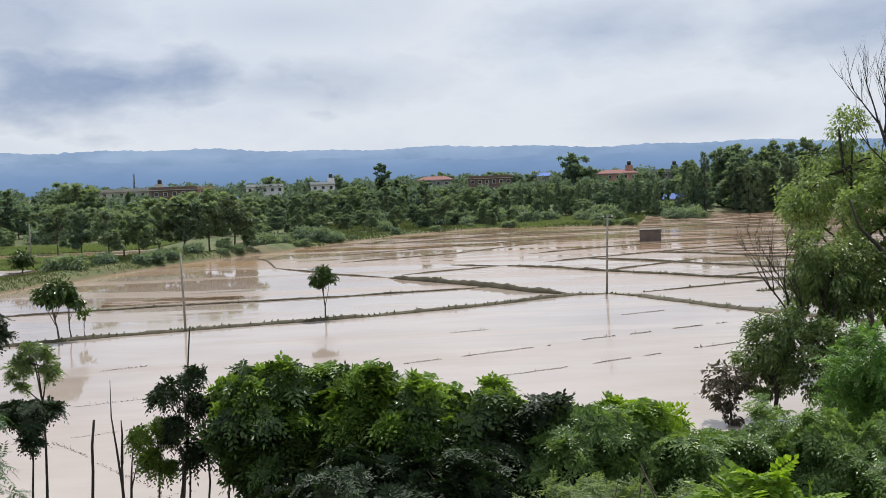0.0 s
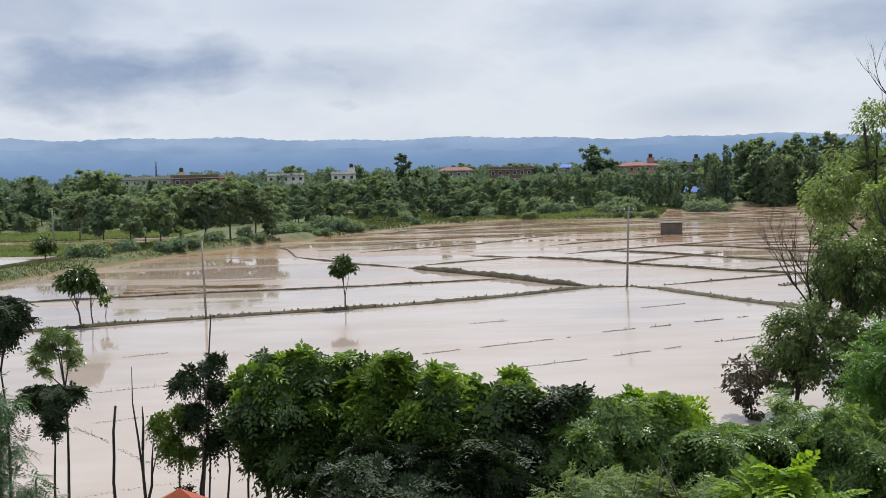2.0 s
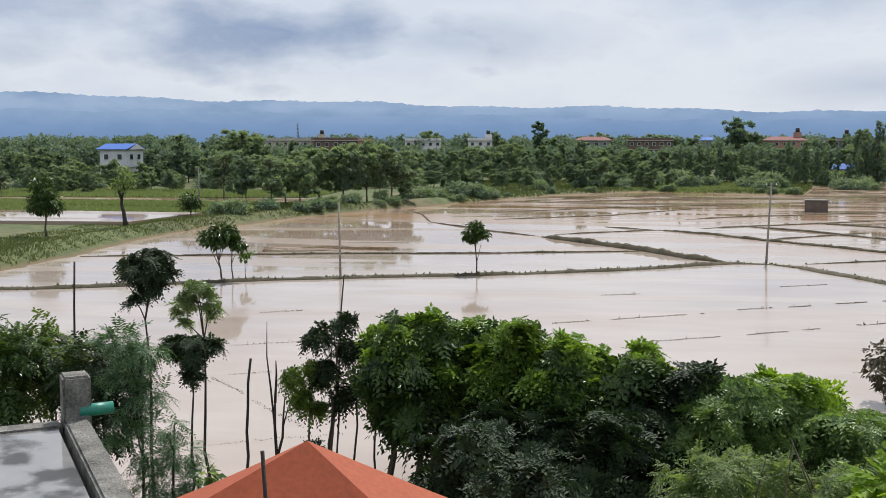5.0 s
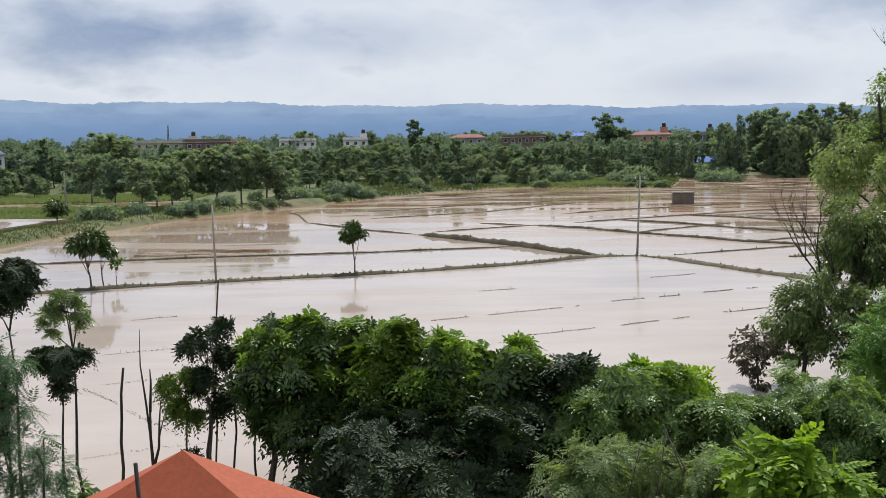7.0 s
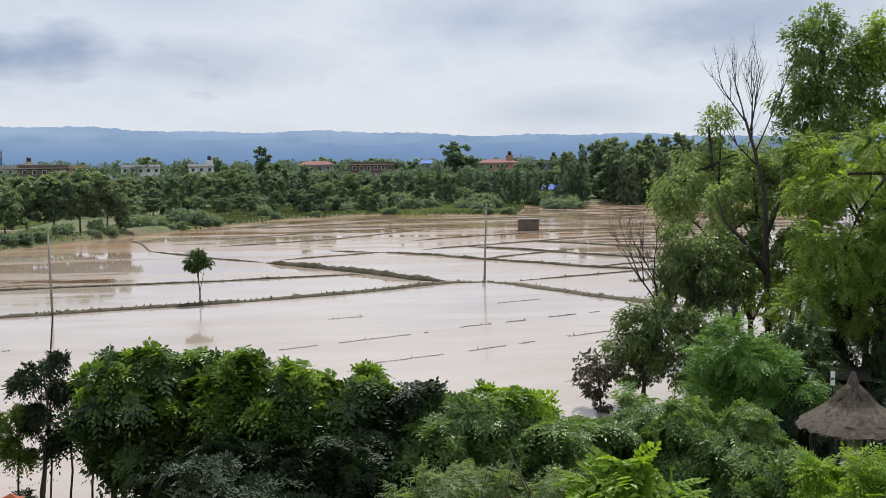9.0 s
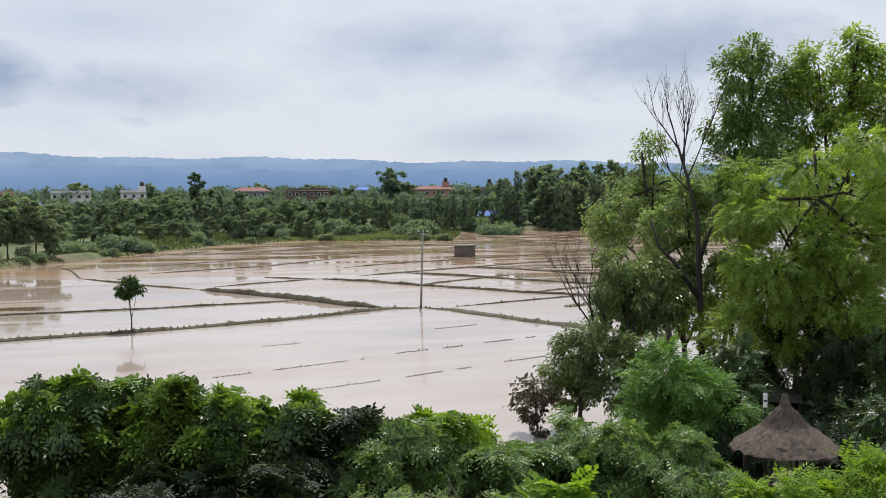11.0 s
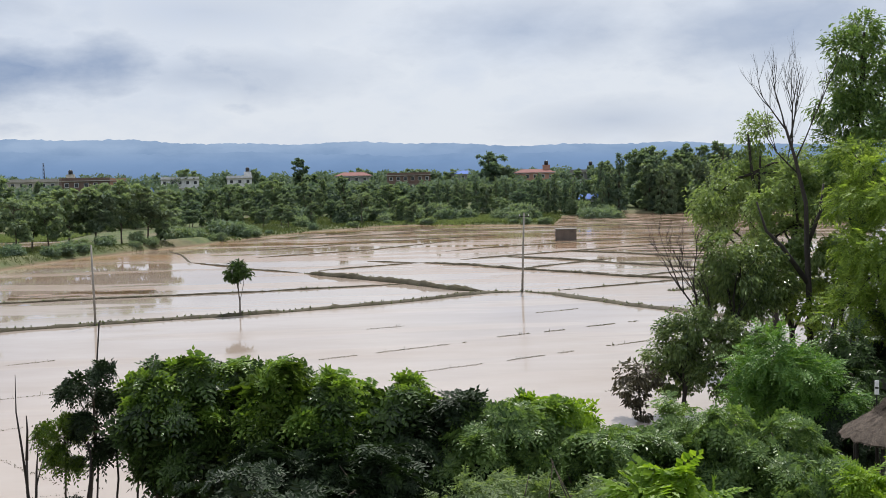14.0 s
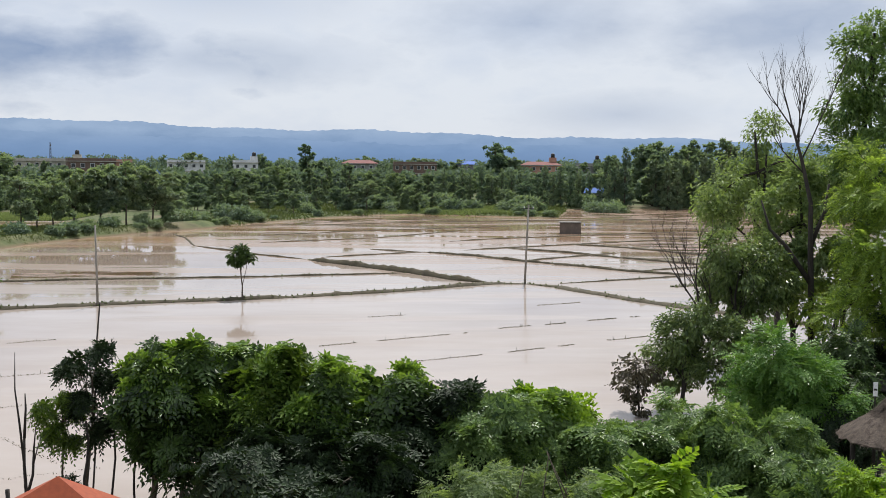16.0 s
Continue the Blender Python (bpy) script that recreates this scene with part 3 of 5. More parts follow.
def stubble(p, q, gap, seed):
    """A broken row of drowned stalks along a sunken bund."""
    rng = random.Random(seed)
    o = Vector((*p, 0))
    e = Vector((*q, 0)) - o
    s = Shape()
    n = int(e.length / gap)
    thick = min(1.0, (p[1] / 66) ** 2)
    for k in range(n):
        c = e * ((k + rng.random()) / n) + Vector((rng.uniform(-.05, .05), rng.uniform(-.12, .12), 0))
        if noise.noise((k * 0.05 * gap * 10, seed, 0)) < -0.25:
            continue
        l = rng.uniform(0.012, 0.04) if rng.random() < 0.96 else rng.uniform(0.08, 0.2)
        s.tube([c + Vector((0, 0, -0.1)), c + Vector((rng.uniform(-.06, .06), 0, l))], [(0.065 if l < 0.05 else 0.025) * thick, (0.04 if l < 0.05 else 0.01) * thick], 4)
    ob = new("drowned_stalks", s.mesh("drowned_stalks", STUBBLE, False))
    ob.location = o
    tagged(ob, "broken row of drowned rice stalks in muddy water", "stalks", "rows of drowned stalks", "stuff")


for k, (p, q) in enumerate([((-2.5, 59.0), (6.2, 63.7)), ((8.3, 65.4), (12.9, 67.6)), ((2.2, 54.0), (6.3, 56.1)), ((7.8, 56.9), (11.9, 59.3)), ((14.6, 68.7), (18.5, 70.6)), ((14.1, 60.7), (17.0, 62.2)),
                            ((12.4, 76.3), (15.9, 78.0)), ((0.3, 70.5), (2.7, 71.4)), ((-19.7, 60.3), (-17.4, 61.5)), ((-17.9, 50.2), (-14.2, 52.0)), ((-12.7, 33.2), (-11.5, 33.9)), ((-11.4, 34.0), (-8.6, 35.3)),
                            ((-16.3, 43.2), (-13.9, 40.5)), ((-13.2, 39.4), (-10.2, 35.9)), ((-15.7, 43.8), (-13.3, 45.0)), ((-6, 47), (-2, 49)), ((11, 48), (13.5, 49))]):
    stubble(p, q, 0.06 if k < 6 else 0.08, k)

# ---------------------------------------------------------------- green fields on the west side
def field(name, corners, z, material, label, blades=0, seed=0):
    rng = random.Random(seed)
    o = Vector((*corners[0], 0))
    v = [Vector((*c, z)) - o for c in corners]
    v += [p - Vector((0, 0, 0.5)) for p in v[:4]]
    f = [(0, 1, 2, 3), (0, 4, 5, 1), (1, 5, 6, 2), (2, 6, 7, 3), (3, 7, 4, 0)]
    ob = new(name, data_of(name, v, f, material))
    ob.location = o
    tagged(ob, label, "field", "fields beyond the levee", "structure")
    if blades:
        bv, bf = [], []
        for _ in range(blades):
            a, c = rng.random(), rng.random()
            p = (v[0].lerp(v[1], a)).lerp(v[3].lerp(v[2], a), c)
            w = rng.uniform(0, 6.28)
            q = Vector((math.cos(w), math.sin(w), 0)) * 0.16
            k = len(bv)
            bv += [p - q, p + q, p + Vector((rng.uniform(-.1, .1), rng.uniform(-.1, .1), rng.uniform(0.25, 0.5)))]
            bf.append((k, k + 1, k + 2))
        tagged(part("rice_plants", data_of("rice_plants", bv, bf, PADDY), PADDY, ob), "bright green young rice", kind="stuff")


SEEDLING = "bright green rice seedling field beyond the levee"
field("field_rice_a", [(-125, 176), (-50, 182), (-50, 205), (-125, 205)], 0.42, GROUND, SEEDLING, 26000, 1)
field("field_rice_b", [(-125, 152), (-58, 154), (-52, 164), (-125, 166)], 0.42, GROUND, SEEDLING, 22000, 2)
field("field_water_a", [(-125, 168), (-50, 167), (-45, 180), (-125, 174)], 0.44, WATER, "pale water standing between rice seedling fields")
field("field_water_b", [(-110, 118), (-54.5, 119), (-52, 136), (-110, 140)], 0.72, WATER, "pale flooded paddy behind the grassy levee")
field("field_rice_c", [(-110, 142), (-54, 138), (-54, 148), (-110, 150)], 0.42, GROUND, SEEDLING, 14000, 3)


def grass_patch(name, count, region, h, w, label, material=GRASS, seed=0):
    """Grass blades over the land inside a rectangle of the plan."""
    rng = np.random.default_rng(seed)
    x = rng.uniform(region[0], region[1], count)
    y = rng.uniform(region[2], region[3], count)
    s = signed(x, y)
    ok = (s > 0.2)
    x, y = x[ok], y[ok]
    z = land(x, y)
    n = len(x)
    a = rng.uniform(0, 6.28, n)
    l = h * rng.uniform(0.5, 1.3, n) * (0.7 + 0.5 * wavy(x * 0.7, y * 0.9))
    q = np.stack([np.cos(a), np.sin(a), 0 * a], 1) * w
    b0 = np.stack([x, y, z - 0.03], 1)
    tip = b0 + np.stack([rng.normal(size=n) * l * 0.35, rng.normal(size=n) * l * 0.35, np.maximum(l, 0.05)], 1)
    v = np.stack([b0 - q, b0 + q, tip], 1).reshape(-1, 3)
    ob = new(name, data_of(name, v, np.arange(n * 3).reshape(-1, 3), material))
    tagged(ob, label, "grass", kind="stuff")


grass_patch("levee_grass", 60000, (-60, -28, 70, 165), 0.35, 0.06, "rough green grass on the levee", seed=1)
grass_patch("shore_grass", 60000, (-30, 60, 175, 262), 0.45, 0.14, "rough pale green grass on the far shore", GRASS, seed=2)
grass_patch("bank_grass", 30000, (-20, 30, 8, 48), 0.4, 0.05, "rough grass on the near bank", seed=3)

grass_patch("crop_strip", 26000, (4, 38, 216, 250), 0.5, 0.16, "lush pale green crop along the far shore", PADDY, seed=4)

field("water_silt_a", [(44, 216), (60, 190), (112, 232), (52, 256)], 0.014, SILT, "brown silty shallows at the far end of the flood")
field("water_silt_b", [(-17, 176), (6, 190), (18, 204), (-6, 197)], 0.014, SILT, "brown silty shallows along the far shore")
field("water_silt_c", [(33.5, 142), (62, 146), (50, 122), (37.5, 123.5)], 0.012, SILT, "brown silty shallows inside a flooded field")
field("water_silt_d", [(-30.5, 94.5), (-18.2, 97.5), (-19.4, 102), (-31.5, 98.5)], 0.012, SILT, "brown silty shallows inside a flooded field")


# ---------------------------------------------------------------- trees of the far shore, built in a few kinds and copied
RNG = random.Random(5)
KINDS = []
for k in range(9):
    r = random.Random(40 + k)
    broad = k in (0, 3, 5)
    h = (9.0, 7.5, 10.5, 8.0, 6.0, 9.5, 11.0, 5.0, 12.0)[k]
    rad = (3.6, 2.4, 2.3, 3.4, 2.6, 3.8, 1.7, 2.6, 3.0)[k]
    low = (0.28, 0.1, 0.08, 0.3, 0.05, 0.28, 0.06, 0.05, 0.12)[k]
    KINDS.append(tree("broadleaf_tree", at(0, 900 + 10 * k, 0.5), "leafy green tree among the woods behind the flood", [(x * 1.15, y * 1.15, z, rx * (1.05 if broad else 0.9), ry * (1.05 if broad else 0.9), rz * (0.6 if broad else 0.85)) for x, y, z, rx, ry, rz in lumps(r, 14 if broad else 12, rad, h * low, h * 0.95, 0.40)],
                      LEAF_FAR_HAZY, 5200, 0.46, 60 + k, trunk=0.16, droop=0.1, slim=0.75, fill=0.3, clump=7, group="trees behind the flooded fields"))
BUSH = tree("shrub", at(1, 900, 0.5), "low green shrub on the far shore", [(0, 0, 0.7, 1.2, 1.1, 0.8), (0.9, 0.3, 0.5, 0.9, 0.9, 0.6), (-0.9, 0.2, 0.6, 0.8, 0.9, 0.6)], LEAF_FAR_HAZY, 1500, 0.28, 71, trunk=0.05, fill=0.3,
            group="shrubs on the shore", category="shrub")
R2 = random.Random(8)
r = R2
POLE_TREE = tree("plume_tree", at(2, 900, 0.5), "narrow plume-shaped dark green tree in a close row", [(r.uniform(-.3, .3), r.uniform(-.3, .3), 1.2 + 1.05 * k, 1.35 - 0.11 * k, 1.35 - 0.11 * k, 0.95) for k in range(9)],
                 LEAF_FAR_HAZY, 3600, 0.42, 73, trunk=0.12, fill=0.35, clump=9, slim=0.5, droop=0.5, group="row of plume-shaped trees")


def plant(kind, p, size=1.0, sink=0.0):
    z = ground_z(p)
    m = Matrix.Translation((p[0], p[1], z - sink)) @ Matrix.Rotation(RNG.uniform(0, 6.28), 4, "Z") @ Matrix.Diagonal((size * RNG.uniform(0.88, 1.12), size * RNG.uniform(0.88, 1.12), size * RNG.uniform(0.9, 1.1), 1))
    return copy_thing(kind, m)


# western shore: open-crowned trees that stand on the levee's far end
for b, d, k, s in ((-17.3, 152, 5, .75), (-15.9, 158, 0, .8), (-14.9, 163, 5, 1.0), (-13.6, 165, 3, 1.02), (-12.3, 168, 0, .97), (-11.0, 170, 5, .95), (-16.6, 166, 3, .8), (-18.6, 172, 0, .75), (-10.4, 178, 1, .8), (-19.8, 190, 5, .8)):
    plant(KINDS[k], at(b, d), s)
for b, d, s in ((-9.6, 176, 1.7), (-8.6, 180, 1.3), (-7.0, 186, 2.0), (-17.6, 146, 1.2), (-13.2, 160, 1.2), (-11.6, 165, 1.1), (-19.2, 139, 1.6), (-19.8, 141, 1.2), (-6.0, 190, 1.2), (-14.4, 157, 1.0), (-3.2, 214, 1.4), (-1.0, 224, 1.1), (2.4, 229, 1.4), (4.7, 228, 2.0), (5.6, 236, 1.2), (7.6, 226, 1.5), (8.4, 222, 1.6), (9.2, 232, 1.2), (1.2, 234, 1.3)):
    plant(BUSH, at(b, d), s)
# the belt: three staggered rows, then scattered woods that thin out with distance
for row, (base, gap) in enumerate(((214, 1.5), (228, 1.3), (248, 1.15), (272, 1.15))):
    b = -31.0
    while b < 16:
        d = base + RNG.uniform(-8, 8) + (24 if b > 3 else 0) + max(0, (b - 8) * 2.0)
        p = at(b, d)
        if b < -17 and row < 3:
            d = 222 + 16 * row + RNG.uniform(0, 12)
            p = at(b, d)
        if float(signed(np.array(p[0]), np.array(p[1]))) > 3:
            plant(KINDS[RNG.choice((0, 1, 1, 2, 4, 4, 3, 6, 5))], p, (0.42 if -27.0 < b < -22.8 else (0.52, 0.62, 0.76, 0.86)[row] * RNG.uniform(0.82, 1.15)) if b < -7 else (0.48, 0.62, 0.82, 0.92)[row] * RNG.uniform(0.8, 1.15))
        b += gap * RNG.uniform(0.7, 1.3)
for (x0, y0), (x1, y1) in zip(FLOOD[2:12], FLOOD[3:13]):
    for n in range(3):
        u = RNG.random()
        nx_, ny_ = y0 - y1, x1 - x0
        ln = math.hypot(nx_, ny_)
        q = (x0 + (x1 - x0) * u + 1.6 * nx_ / ln, y0 + (y1 - y0) * u + 1.6 * ny_ / ln)
        if y0 > 125:
            plant(BUSH, q, RNG.uniform(0.45, 1.1))
b = 4.2
while b < 13.2:
    plant(POLE_TREE, at(b, 262 + RNG.uniform(-4, 4)), RNG.uniform(0.68, 0.88))
    b += RNG.uniform(0.38, 0.62)
for n in range(95):
    plant(BUSH, at(RNG.uniform(-31, 13.5), RNG.uniform(226, 268)), RNG.uniform(1.0, 2.4)) if n % 3 else plant(KINDS[RNG.choice((4, 7))], at(RNG.uniform(-31, 3), RNG.uniform(216, 240)), RNG.uniform(0.4, 0.7))
# woods too far to count: one mesh of thinner crowns
blocks, faces_far, off = [], [], 0
for n in range(1000):
    b, d = RNG.uniform(-35, 26), 286 + 900 * RNG.random() ** 2.1
    if -27.2 < b < -22.8 and d < 330:
        continue
    p = at(b, d)
    rr = random.Random(n)
    h = rr.uniform(5.6, 8.0) + 1.6 * (d - 286) / 150 if d < 400 else rr.uniform(9.5, 13.5) * (0.95 + 0.3 * (d - 400) / 900)
    bl = np.array(lumps(rr, 7, h * rr.uniform(0.26, 0.42), h * 0.2, h * 0.92, 0.5))
    rng = np.random.default_rng(n)
    m = 420
    pick = rng.integers(0, 7, m)
    dirs = unit(rng.normal(size=(m, 3)))
    q = bl[pick, :3] + dirs * bl[pick, 3:] * (0.5 + 0.55 * rng.random(m))[:, None] + np.array([p.x, p.y, 0.4])
    al = unit(dirs + rng.normal(size=(m, 3)) * 0.6)
    u = unit(np.array([0, 0, 1.0]) + rng.normal(size=(m, 3)) * 0.4)
    sd = unit(np.cross(al, u))
    ln = rng.uniform(0.8, 1.5, m)
    v1, f1 = leaf_quads(q, al, sd, ln, ln * 0.8, 0.2 + 0 * ln, u)
    blocks.append(v1), faces_far.append(f1 + off)
    off += len(v1)
tagged(new("far_woods", data_of("far_woods", np.concatenate(blocks), np.concatenate(faces_far), LEAF_WOODS_HAZY)), "wide green woods between the town's houses", "woods", kind="stuff")
for n in range(34):
    plant(POLE_TREE, at(RNG.uniform(12.4, 20), RNG.uniform(262, 278)), RNG.uniform(0.95, 1.25))
# dark grove at the flood's north-eastern end
for n in range(30):
    b = RNG.uniform(12.6, 24)
    plant(KINDS[RNG.choice((2, 8, 6, 5))], at(b, RNG.uniform(268, 300)), RNG.uniform(0.95, 1.2) if b < 15 else RNG.uniform(1.05, 1.4))
# landmark trees over the skyline
for b, d, k, s in ((6.9, 395, 0, 2.0), (7.4, 398, 3, 1.7), (-3.1, 372, 2, 1.62), (-2.8, 374, 4, 1.8), (0.0, 430, 3, 1.5), (-18.7, 255, 5, 1.2), (-19.4, 258, 0, 1.2), (-18.0, 256, 3, 1.2), (15.3, 300, 3, 1.9), (15.0, 303, 0, 1.6), (-22.2, 250, 2, 1.0), (3.2, 430, 5, 1.4), (5.0, 420, 3, 1.5), (-9.0, 420, 5, 1.35), (-5.5, 430, 0, 1.35)):
    plant(KINDS[k], at(b, d), s)


# ---------------------------------------------------------------- houses
def house(where, w, d, storeys, wall, roof, label, turn=0.0, kind="flat", cols=4, tank=False, floor_h=3.1):
    ob = thing("house", where, label, "house", "houses of the town", turn=turn)
    h = storeys * floor_h
    part("wall", boxed(-w / 2, w / 2, -d / 2, d / 2, -0.3, h, bevel=0.04), wall, ob)
    for s in range(storeys):
        for c in range(cols):
            x = -w / 2 + w * (c + 0.5) / cols
            z = (s + 0.4) * floor_h
            win = part("window", boxed(x - 0.65, x + 0.65, -d / 2 - 0.07, -d / 2 + 0.1, z, z + 1.35), WHITE_WALL, ob)
            part("pane", boxed(x - 0.54, x + 0.54, -d / 2 - 0.09, -d / 2 - 0.02, z + 0.1, z + 1.25), WINDOW_DARK, win)
        part("floor_band", boxed(-w / 2 - 0.35, w / 2 + 0.35, -d / 2 - 0.6, d / 2 + 0.35, (s + 1) * floor_h - 0.18, (s + 1) * floor_h + 0.04, bevel=0.03), CREAM_WALL if roof is not RED_TIN else WHITE_WALL, ob)
    if kind == "flat":
        bm = bmesh.new()
        for x0, x1, y0, y1 in ((-w / 2, w / 2, -d / 2, -d / 2 + 0.15), (-w / 2, w / 2, d / 2 - 0.15, d / 2), (-w / 2, -w / 2 + 0.15, -d / 2 + 0.15, d / 2 - 0.15), (w / 2 - 0.15, w / 2, -d / 2 + 0.15, d / 2 - 0.15)):
            box(bm, x0, x1, y0, y1, h + 0.04, h + 0.9)
        part("parapet", bm, wall, ob)
    else:
        v = [(-w / 2 - 0.6, -d / 2 - 0.7, h), (w / 2 + 0.6, -d / 2 - 0.7, h), (w / 2 + 0.6, d / 2 + 0.7, h), (-w / 2 - 0.6, d / 2 + 0.7, h)]
        e = w * 0.18 if kind == "hip" else -0.6
        rise = 1.25
        top = [(-w / 2 + e, 0, h + rise), (w / 2 - e, 0, h + rise)]
        verts = [Vector(p) + Vector((0, 0, 0.1)) for p in v + top] + [Vector(p) for p in v + top]
        f = [(0, 1, 5, 4), (2, 3, 4, 5), (1, 2, 5), (3, 0, 4)]
        faces = f + [tuple(i + 6 for i in reversed(q)) for q in f] + [(0, 6, 7, 1), (1, 7, 8, 2), (2, 8, 9, 3), (3, 9, 6, 0)]
        part("roof", data_of("roof", verts, faces, roof), roof, ob)
        if kind == "gable":
            for x in (-w / 2 - 0.62, w / 2 + 0.62):
                t = 0.03 if x > 0 else -0.03
                tri = [(x, -d / 2, h + 0.02), (x, d / 2, h + 0.02), (x, 0, h + rise), (x + t, -d / 2, h + 0.02), (x + t, d / 2, h + 0.02), (x + t, 0, h + rise)]
                part("gable_wall", data_of("gable_wall", tri, [(0, 1, 2), (5, 4, 3), (0, 3, 4, 1), (1, 4, 5, 2), (2, 5, 3, 0)], wall), wall, ob)
            for s in range(storeys):
                for y in (-d * 0.22, d * 0.22):
                    z = (s + 0.4) * floor_h
                    win = part("window", boxed(w / 2 - 0.1, w / 2 + 0.07, y - 0.65, y + 0.65, z, z + 1.35), WHITE_WALL, ob)
                    part("pane", boxed(w / 2 + 0.02, w / 2 + 0.09, y - 0.54, y + 0.54, z + 0.1, z + 1.25), WINDOW_DARK, win)
    if tank:
        z0 = h + (0.04 if kind == "flat" else 0.6)
        part("stair_tower", boxed(w * 0.22, w * 0.22 + 2.6, -1.2, 1.4, h, z0 + 2.3, bevel=0.04), wall, ob)
        s = Shape()
        s.tube([(w * 0.22 + 1.3, 0, z0 + 2.3), (w * 0.22 + 1.3, 0, z0 + 3.6), (w * 0.22 + 1.3, 0, z0 + 3.9)], [0.75, 0.75, 0.3], 12)
        part("water_tank", s.mesh("water_tank", BLACK_TANK), BLACK_TANK, ob, "black plastic water tank")
    return ob


SPEC = [(9.3, 408, 14.5, 9, 3, PINK_WALL, RED_TIN, "salmon-pink house with hipped red roof and roof tank", 4, "hip", True),
        (-0.3, 400, 12, 8, 3, GREY_WALL, RED_TIN, "grey house under a red tin roof", -6, "hip", False),
        (2.6, 405, 16, 9, 3, BRICK_WALL, RUST_TIN, "unfinished brick house with flat roof", 3, "flat", False),
        (-11.5, 335, 8, 7, 2, GREY_WALL, BLUE_TIN, "small house under a bright blue tin roof", 10, "gable", False),
        (-24.85, 258, 7.2, 6.4, 2, WHITE_WALL, BLUE_TIN, "white two-storey house with blue tin roof", -36, "gable", False),
        (-16.6, 420, 15, 9, 3, CREAM_WALL, RUST_TIN, "cream flat-roofed house in the town", 5, "flat", False),
        (-15.2, 400, 12, 9, 3, CREAM_WALL, RUST_TIN, "cream flat-roofed house beside a brick one", -8, "flat", True),
        (-14.0, 350, 14, 9, 3, BRICK_WALL, RUST_TIN, "weathered brick house with flat roof", 6, "flat", False),
        (-9.3, 420, 14, 9, 3, WHITE_WALL, RUST_TIN, "white flat-roofed town house", 0, "flat", False),
        (-6.3, 410, 9, 8, 3, WHITE_WALL, RUST_TIN, "white three-storey house with roof tank", 4, "flat", True),
        (-12.9, 440, 14, 9, 3, PINK_WALL, RUST_TIN, "pink flat-roofed house in the town", 0, "flat", False),
        (11.8, 415, 9, 8, 3, GREY_WALL, RUST_TIN, "grey house behind plume-shaped trees", 0, "flat", True),
        (7.9, 425, 12, 8, 3, GREY_WALL, BLUE_TIN, "grey house with pale tin roof", 0, "gable", False),
        (12.2, 268, 3.6, 3, 1, WHITE_WALL, BLUE_TIN, "small shed with a blue tin roof by the water", -15, "gable", False),
        (5.3, 420, 6, 6, 3, GREY_WALL, BLUE_TIN, "slim grey house with a blue roof", 0, "gable", False)]
for b, d, w, dep, st, wall, roof, label, turn, kind, tank in SPEC:
    p = at(b, d)
    p.z = ground_z(p)
    house(p, w, dep, st, wall, roof, label, turn - b, kind, max(2, int(w / 2.6)), tank, 3.35 if st == 3 else 3.9 if st == 2 and wall is WHITE_WALL else 3.1)

# lattice mast over the town
p = at(-15.9, 430)
p.z = ground_z(p)
mast = thing("lattice_mast", p, "thin grey lattice radio mast in the town", "mast")
for x, y in ((-.5, -.5), (.5, -.5), (0, .6)):
    s = Shape()
    s.tube([(x, y, 0), (x * 0.4, y * 0.4, 17)], [0.12, 0.08], 5)
    part("mast_leg", s.mesh("mast_leg", STEEL), STEEL, mast)
s = Shape()
for k in range(12):
    z, q = k * 1.4, 1 - 0.6 * k * 1.4 / 17
    for a, c in (((-.5, -.5), (.5, -.5)), ((.5, -.5), (0, .6)), ((0, .6), (-.5, -.5))):
        s.tube([(a[0] * q, a[1] * q, z), (c[0] * q, c[1] * q, z + 1.4)], [0.05, 0.05], 4)
part("bracing", s.mesh("bracing", STEEL), STEEL, mast)

# masonry tank in the flood
bm = bmesh.new()
box(bm, -1.55, 1.55, -1.3, 1.3, -0.4, 1.62, 0.05)
tank = thing("pump_house", at(10.93, 163.5), "dark windowless masonry block standing in the flood", "hut", turn=-9)
part("wall", bm, BLOCK_WALL, tank)
part("roof_slab", boxed(-1.66, 1.66, -1.4, 1.4, 1.62, 1.74, bevel=0.03), CONCRETE, tank)


# ---------------------------------------------------------------- poles and saplings in the fields
def pole(where, h, r, label, lean=(0, 0), material=POLE_WOOD, name="utility_pole", cross=False):
    ob = thing(name, where, label, "pole", "poles")
    s = Shape()
    s.tube([(0, 0, -0.6), (lean[0] * 0.5, lean[1] * 0.5, h * 0.5), (lean[0], lean[1], h)], [r * 1.2, r, r * 0.8], 9)
    part("shaft", s.mesh("shaft", material), material, ob)
    if cross:
        part("cross_arm", boxed(lean[0] - 0.45, lean[0] + 0.45, lean[1] - 0.04, lean[1] + 0.04, h - 0.35, h - 0.27), STEEL, ob)
        for x in (-0.38, 0.38):
            q = Shape()
            q.tube([(lean[0] + x, lean[1], h - 0.28), (lean[0] + x, lean[1], h - 0.12)], [0.05, 0.03], 8)
            part("insulator", q.mesh("insulator", WHITE_WALL), WHITE_WALL, ob)
    return ob


pole(at(8.58, 91.6), 6.75, 0.085, "pale concrete pole standing at a field corner", (0.25, 0), cross=True)
pole(at(-13.75, 78.6), 5.65, 0.075, "pale slim pole standing on the grassy bund", (-0.1, 0))
pole(at(-21.05, 164, 0.3), 5.9, 0.12, "pale concrete pole beyond the levee", (0, 0), cross=True)

